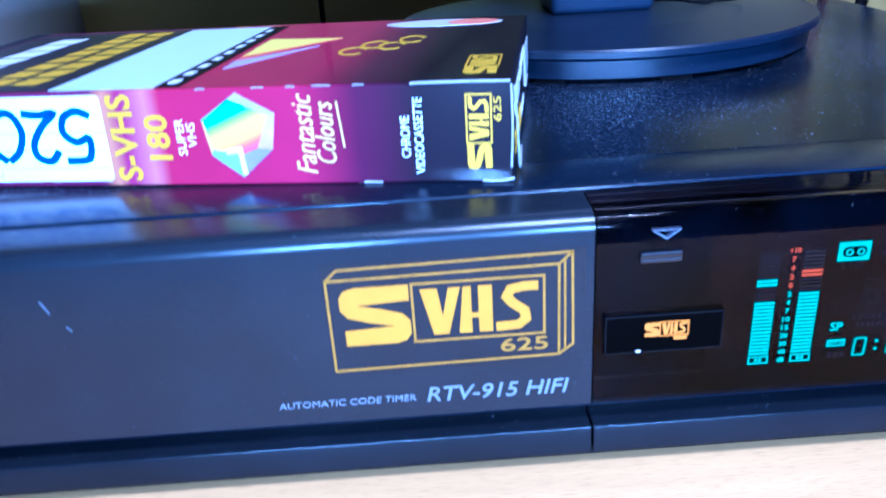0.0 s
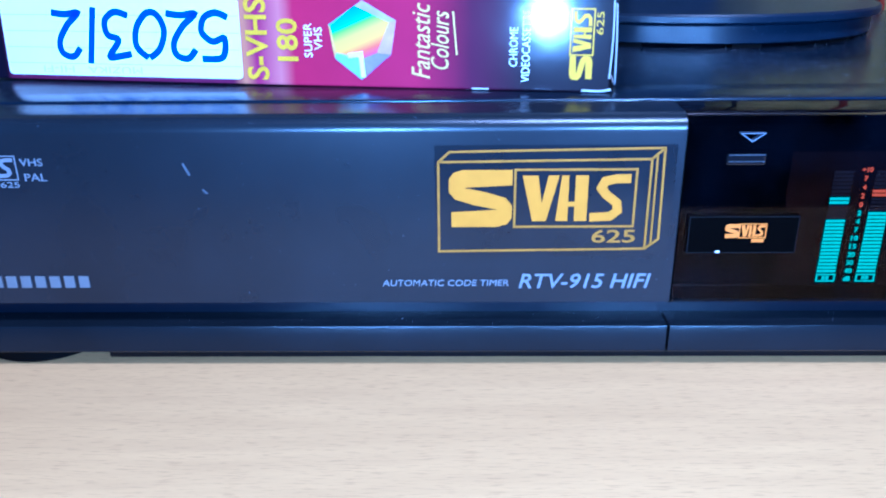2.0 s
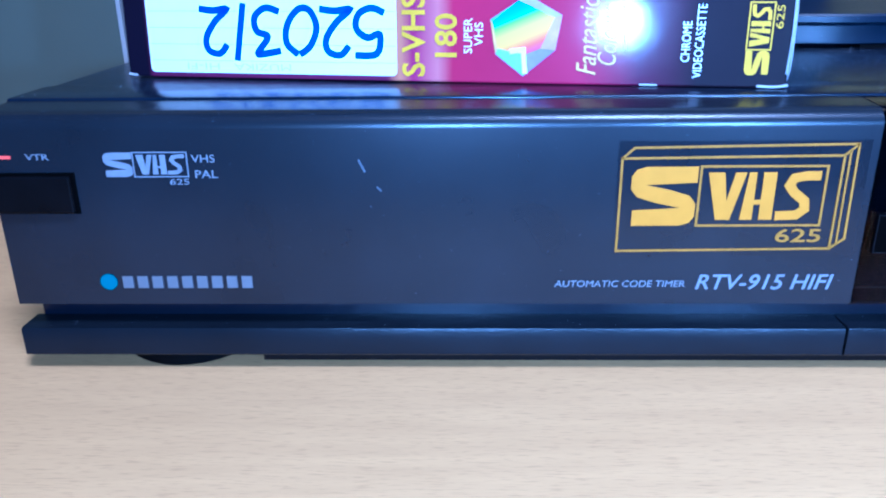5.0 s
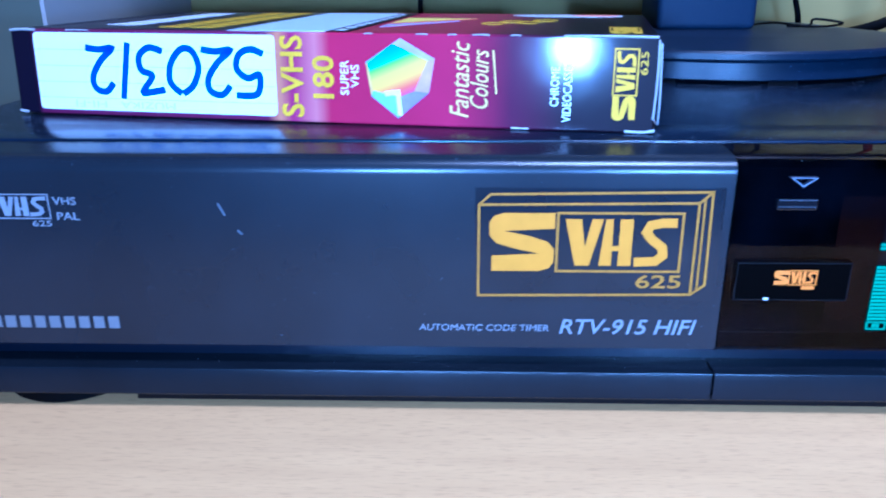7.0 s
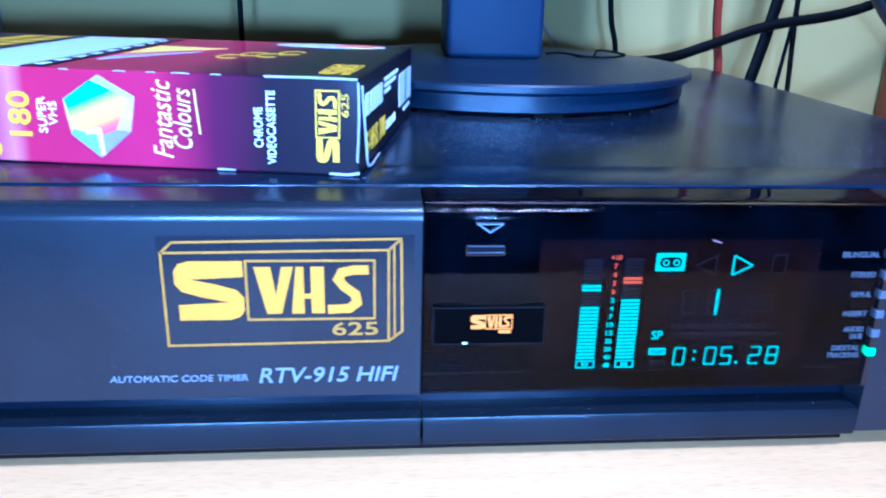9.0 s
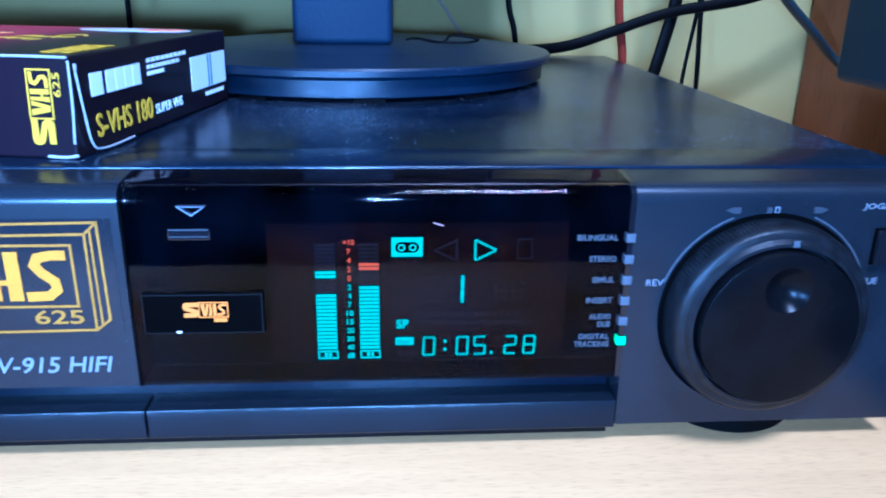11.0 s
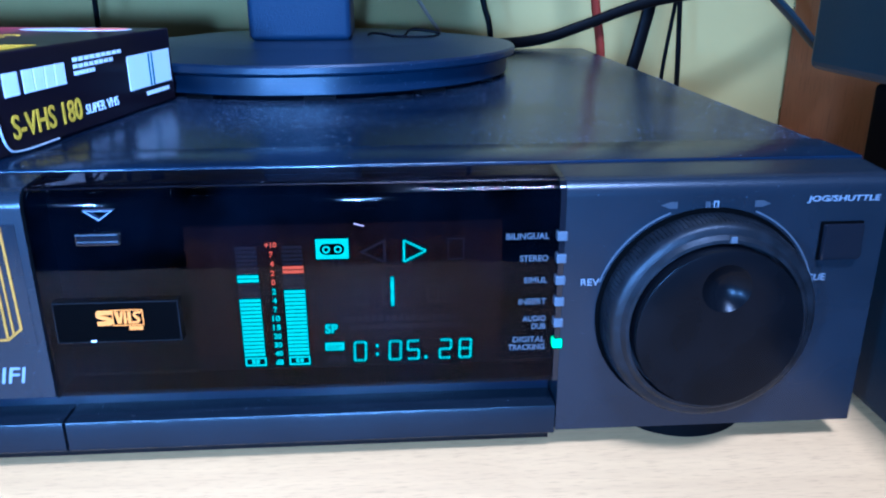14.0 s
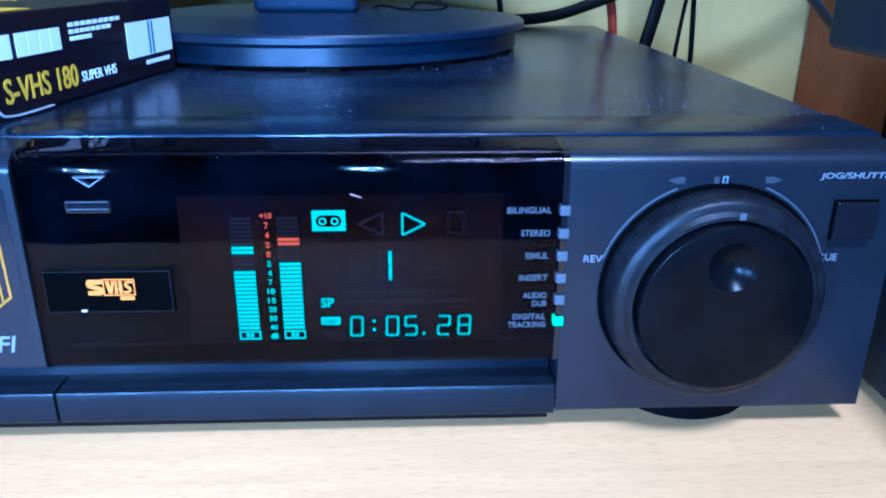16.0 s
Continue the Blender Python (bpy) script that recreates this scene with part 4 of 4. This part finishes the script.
# worn white edges of the card and the tuck of the flap
for x0, x1, r in ((0.176, 0.2016, 0.00035), (0.150, 0.155, 0.0002), (0.118, 0.1205, 0.0002), (0.1335, 0.137, 0.0002), (0.143, 0.1455, 0.0002), (0.161, 0.164, 0.0002), (0.02, 0.028, 0.0002)):
    part("worn_edge", tube([(x0, 0.0, BH - 0.0002), ((x0 + x1) / 2, -0.0001, BH - 0.0001), (x1, 0.0, BH - 0.0002)], r, 8), WORN, sleeve)
part("worn_edge", tube([(BL - 0.0002, 0.0002, BH - 0.001), (BL, 0.0001, 0.015), (BL - 0.0004, 0.0, 0.004)], 0.0003, 8), WORN, sleeve)
part("worn_edge", tube([(BL - 0.008, -0.0002, 0.0006), (BL - 0.003, -0.0003, 0.0005), (BL + 0.0003, 0.0, 0.0010)], 0.0004, 8), WORN, sleeve)
part("worn_edge", tube([(BL - 0.040, -0.0001, 0.0004), (BL - 0.035, -0.0002, 0.0004)], 0.0003, 8), WORN, sleeve)
part("flap_edge", tube([(BL + 0.0006, 0.003, BH - 0.002), (BL + 0.0012, 0.004, 0.012), (BL + 0.0014, 0.006, 0.003), (BL + 0.0014, 0.012, 0.0008), (BL + 0.0008, 0.030, 0.0005)], 0.0003, 8), WORN, sleeve, "worn white flap edge")
part("worn_edge", tube([(0.0001, 0.0, BH - 0.0004), (0.004, 0.0, BH - 0.0001), (0.009, 0.0, BH - 0.0002)], 0.0004, 8), WORN, sleeve)
part("worn_edge", tube([(0.0, 0.0, 0.0008), (0.003, -0.0001, 0.0004)], 0.0004, 8), WORN, sleeve)

# the slack card face leans back a little towards its upper edge
for ob in sleeve.children_recursive:
    for v in ob.data.vertices:
        if v.co.y < 0.0028:
            v.co.y += 0.062 * v.co.z

# ---- monitor stand on the recorder ----
SX, SYC = 0.060, 0.218
stand = thing("monitor_stand", (SX, SYC, LID), "round blue-black plastic monitor stand with a square post", "monitor stand")
spin = lambda a, b, h: (a, b, h)
part("lower_disc", lathe([(0.0930, 0.0017), (0.0938, 0.0022), (0.0938, 0.0088), (0.0930, 0.0095)], spin, 96), STAND, stand, smooth=True)
part("upper_disc", lathe([(0.0945, 0.0098), (0.0970, 0.0100), (0.0975, 0.0105), (0.0975, 0.0128), (0.0968, 0.0137), (0.0680, 0.0166), (0.0655, 0.0170), (0.020, 0.0172)], spin, 96), STAND, stand, smooth=True)
for k in range(12):
    a = 2 * math.pi * k / 12 + 0.1
    bm = box(-0.0062, 0.0062, -0.003, 0.003, 0.0, 0.0017)
    bmesh.ops.transform(bm, matrix=Matrix.Rotation(a, 4, "Z") @ Matrix.Translation((0, -0.0900, 0)), verts=bm.verts)
    part("pad", bm, RUBBER, stand)
part("post", box(-0.0275, 0.0190, -0.027, 0.012, 0.0171, 0.1148, 0.0030, 4), POST, stand, "pebbled blue-black square post", smooth=True)
# Unseen block above the view; its spread is set to shade the wall.
part("unseen_screen_housing", box(-0.25, 0.13, -0.055, 0.06, 0.115, 0.42, 0.01, 3), STAND, stand)
wire = tube([(0.086, 0.215, 0.1020), (0.090, 0.196, 0.1040), (0.102, 0.188, 0.1030), (0.107, 0.193, 0.1058), (0.119, 0.190, 0.1042), (0.114, 0.199, 0.1020), (0.097, 0.200, 0.1022)], 0.0006, 8)
tagged(part("thin_wire", wire, CABLE, None), "thin black wire curled on the stand", "wire")

# ---- cables before the wall ----
def cable(points, radius, material, label, flat=1.0):
    return tagged(finish(tube(points, radius, 10, flat), "cable", material, None, "", True), label, "cable", group="cables behind the recorder")


K = 0.345
cable([(-0.086, K, 0.42), (-0.087, K, 0.20), (-0.0885, K, 0.121), (-0.0885, K, 0.05), (-0.09, K, TABLE + 0.001)], 0.0018, CABLE, "thin black cable hanging before the wall")
cable([(0.146, K, 0.42), (0.150, K, 0.20), (0.156, K, 0.120), (0.162, K, 0.090), (0.166, K, TABLE + 0.001)], 0.0019, CABLE, "thin black cable hanging before the wall")
cable([(0.226, K, 0.42), (0.228, K, 0.20), (0.230, K, 0.120), (0.236, K, 0.080), (0.24, K, TABLE + 0.002)], 0.0030, REDCABLE, "red cable hanging before the wall")
cable([(0.30, K - 0.004, 0.42), (0.281, K - 0.004, 0.20), (0.268, K - 0.004, 0.122), (0.258, K - 0.004, 0.075), (0.246, K - 0.004, 0.03), (0.244, K - 0.004, TABLE + 0.003)], 0.0044, CABLE, "thick black cable hanging before the wall", 0.6)
cable([(0.305, K, 0.42), (0.294, K, 0.20), (0.285, K, 0.119), (0.279, K, 0.065), (0.277, K, TABLE + 0.001)], 0.0014, CABLE, "thin dark cable hanging before the wall")
cable([(0.289, K + 0.006, 0.42), (0.288, K + 0.006, 0.20), (0.289, K + 0.006, 0.119), (0.292, K + 0.006, 0.061), (0.292, K + 0.006, TABLE + 0.001)], 0.0018, CABLE, "thin dark cable hanging before the wall")
cable([(0.118, 0.31, 0.0878), (0.168, 0.325, 0.0880), (0.196, 0.333, 0.0905), (0.222, 0.335, 0.0985), (0.262, 0.335, 0.112), (0.335, 0.335, 0.1285), (0.42, 0.34, 0.18)], 0.0036, CABLE, "thick black cable lying over the recorder's back edge", 0.7)
cable([(0.030, 0.33, 0.135), (0.008, 0.335, 0.150), (-0.06, 0.34, 0.20), (-0.10, 0.345, 0.26)], 0.0036, CABLE, "thick black cable slanting behind the stand")
cable([(0.30, 0.30, 0.150), (0.325, 0.31, 0.124), (0.352, 0.32, 0.103), (0.374, 0.33, 0.086), (0.388, 0.325, 0.074)], 0.0030, DEVICE, "grey-blue flat cable bending down", 1.6)
cable([(0.085, 0.385, 0.15), (0.112, 0.385, 0.118), (0.122, 0.385, 0.104), (0.15, 0.385, 0.06), (0.16, 0.385, TABLE + 0.001)], 0.0012, mat("pale_brown_wire", (0.30, 0.24, 0.16), 0.5), "thin pale brown wire before the wall")

# ---- devices beside the recorder ----
low = thing("device_case", (0.2330, 0, TABLE), "low blue-grey plastic device standing on the desk", "device")
part("case", box(0.0, 0.145, -0.075, 0.030, 0.002, 0.062, 0.003, 3), SHADEDDEVICE, low)
for a, b in ((0.02, -0.06), (0.125, -0.06), (0.02, 0.015), (0.125, 0.015)):
    part("foot", lathe([(0.007, 0.0), (0.007, 0.0022)], lambda p, q, h: (a + p, b + q, h), 20), RUBBER, low)
mon = thing("speaker_box", (0.30, 0, TABLE), "large blue-grey plastic housing on a black base", "speaker")
part("base", box(0.003, 0.085, 0.036, 0.145, 0.0, 0.0780, 0.002), RUBBER, mon, "black base")
part("housing", box(0.0, 0.088, -0.06, 0.197, 0.0782, 0.185, 0.004, 3), DEVICE, mon)

# ---- ceiling lamp ----
lamp = thing("ceiling_lamp", (0.30, -0.80, 1.75), "round white ceiling lamp", "lamp")
part("mount", lathe([(0.06, 0.0), (0.06, -0.17)], lambda a, b, h: (a, b, h), 32), WORN, lamp)
part("shade", lathe([(0.23, -0.17), (0.24, -0.19), (0.05, -0.20)], lambda a, b, h: (a, b, h), 48), WORN, lamp)

# ---- dust and lint ----
DUST = mat("pale_dust", (0.26, 0.27, 0.29), 0.9, spec=0.0)


def flakes(rng, count, spot, small=0.00010, large=0.00034):
    """Loose specks: small tilted slivers lying where spot() puts them, now and then a longer fibre."""
    bm = bmesh.new()
    for _ in range(count):
        p = Vector(spot())
        r = small + (large - small) * rng.random() ** 3
        w, tilt = rng.uniform(0, math.pi), rng.uniform(-0.6, 0.6)
        k = rng.uniform(2.5, 6.0) if rng.random() < 0.04 else rng.uniform(0.8, 1.8)
        u = Vector((math.cos(w), math.sin(w), 0.0)) * r * k
        v = Vector((-math.sin(w), math.cos(w), math.tan(tilt))) * r * (0.35 if k > 2 else 0.8)
        lift = Vector((0, 0, abs(v.z) + 0.00003))
        bm.faces.new([bm.verts.new(p + lift + q) for q in (-u, -0.3 * u - v, u - 0.4 * v, 0.5 * u + v)])
    return bm


rng = random.Random(11)
patches = [(rng.uniform(0.06, 0.22), rng.uniform(0.04, 0.20), rng.uniform(0.006, 0.022)) for _ in range(26)]


def on_cover():
    if rng.random() < 0.55:
        x, y, r = rng.choice(patches)
        x, y = rng.gauss(x, 1.6 * r), rng.gauss(y, r)
    else:
        x, y = rng.uniform(0.0, 0.22), rng.uniform(0.0395, 0.32)
    return (min(max(x, -0.20), 0.2205), min(max(y, 0.0395), 0.325), LID)


part("dust", flakes(rng, 9000, on_cover, 0.00005, 0.00019), DUST, vcr, "fine pale dust on the cover")
part("dust", flakes(rng, 700, lambda: (rng.uniform(XL, XR), rng.uniform(0.0165, 0.037), 0.0844), 0.00005, 0.00018), DUST, vcr, "fine pale dust on the cover lip")


def on_shoulder():
    a = radians(rng.uniform(15, 80))
    return (rng.uniform(WX0, WX1), 0.0050 - 0.0047 * math.cos(a), 0.0786 + 0.0047 * math.sin(a))


part("dust", flakes(rng, 160, on_shoulder, 0.00004, 0.00013), DUST, vcr, "fine dust along the window's shoulder")
part("dust", flakes(rng, 260, lambda: (rng.uniform(XL, WX1), rng.uniform(0.0008, 0.0090), 0.0217), 0.00004, 0.00014), DUST, vcr, "fine dust in the groove")


def on_disc():
    a, r = rng.uniform(0, 2 * math.pi), 0.0966 * math.sqrt(rng.random())
    return (r * math.cos(a), r * math.sin(a), 0.0172 if r < 0.0655 else 0.0170 - 0.0033 * (r - 0.0655) / 0.0313)


part("dust", flakes(rng, 2600, on_disc, 0.00005, 0.00018), DUST, stand, "fine pale dust")
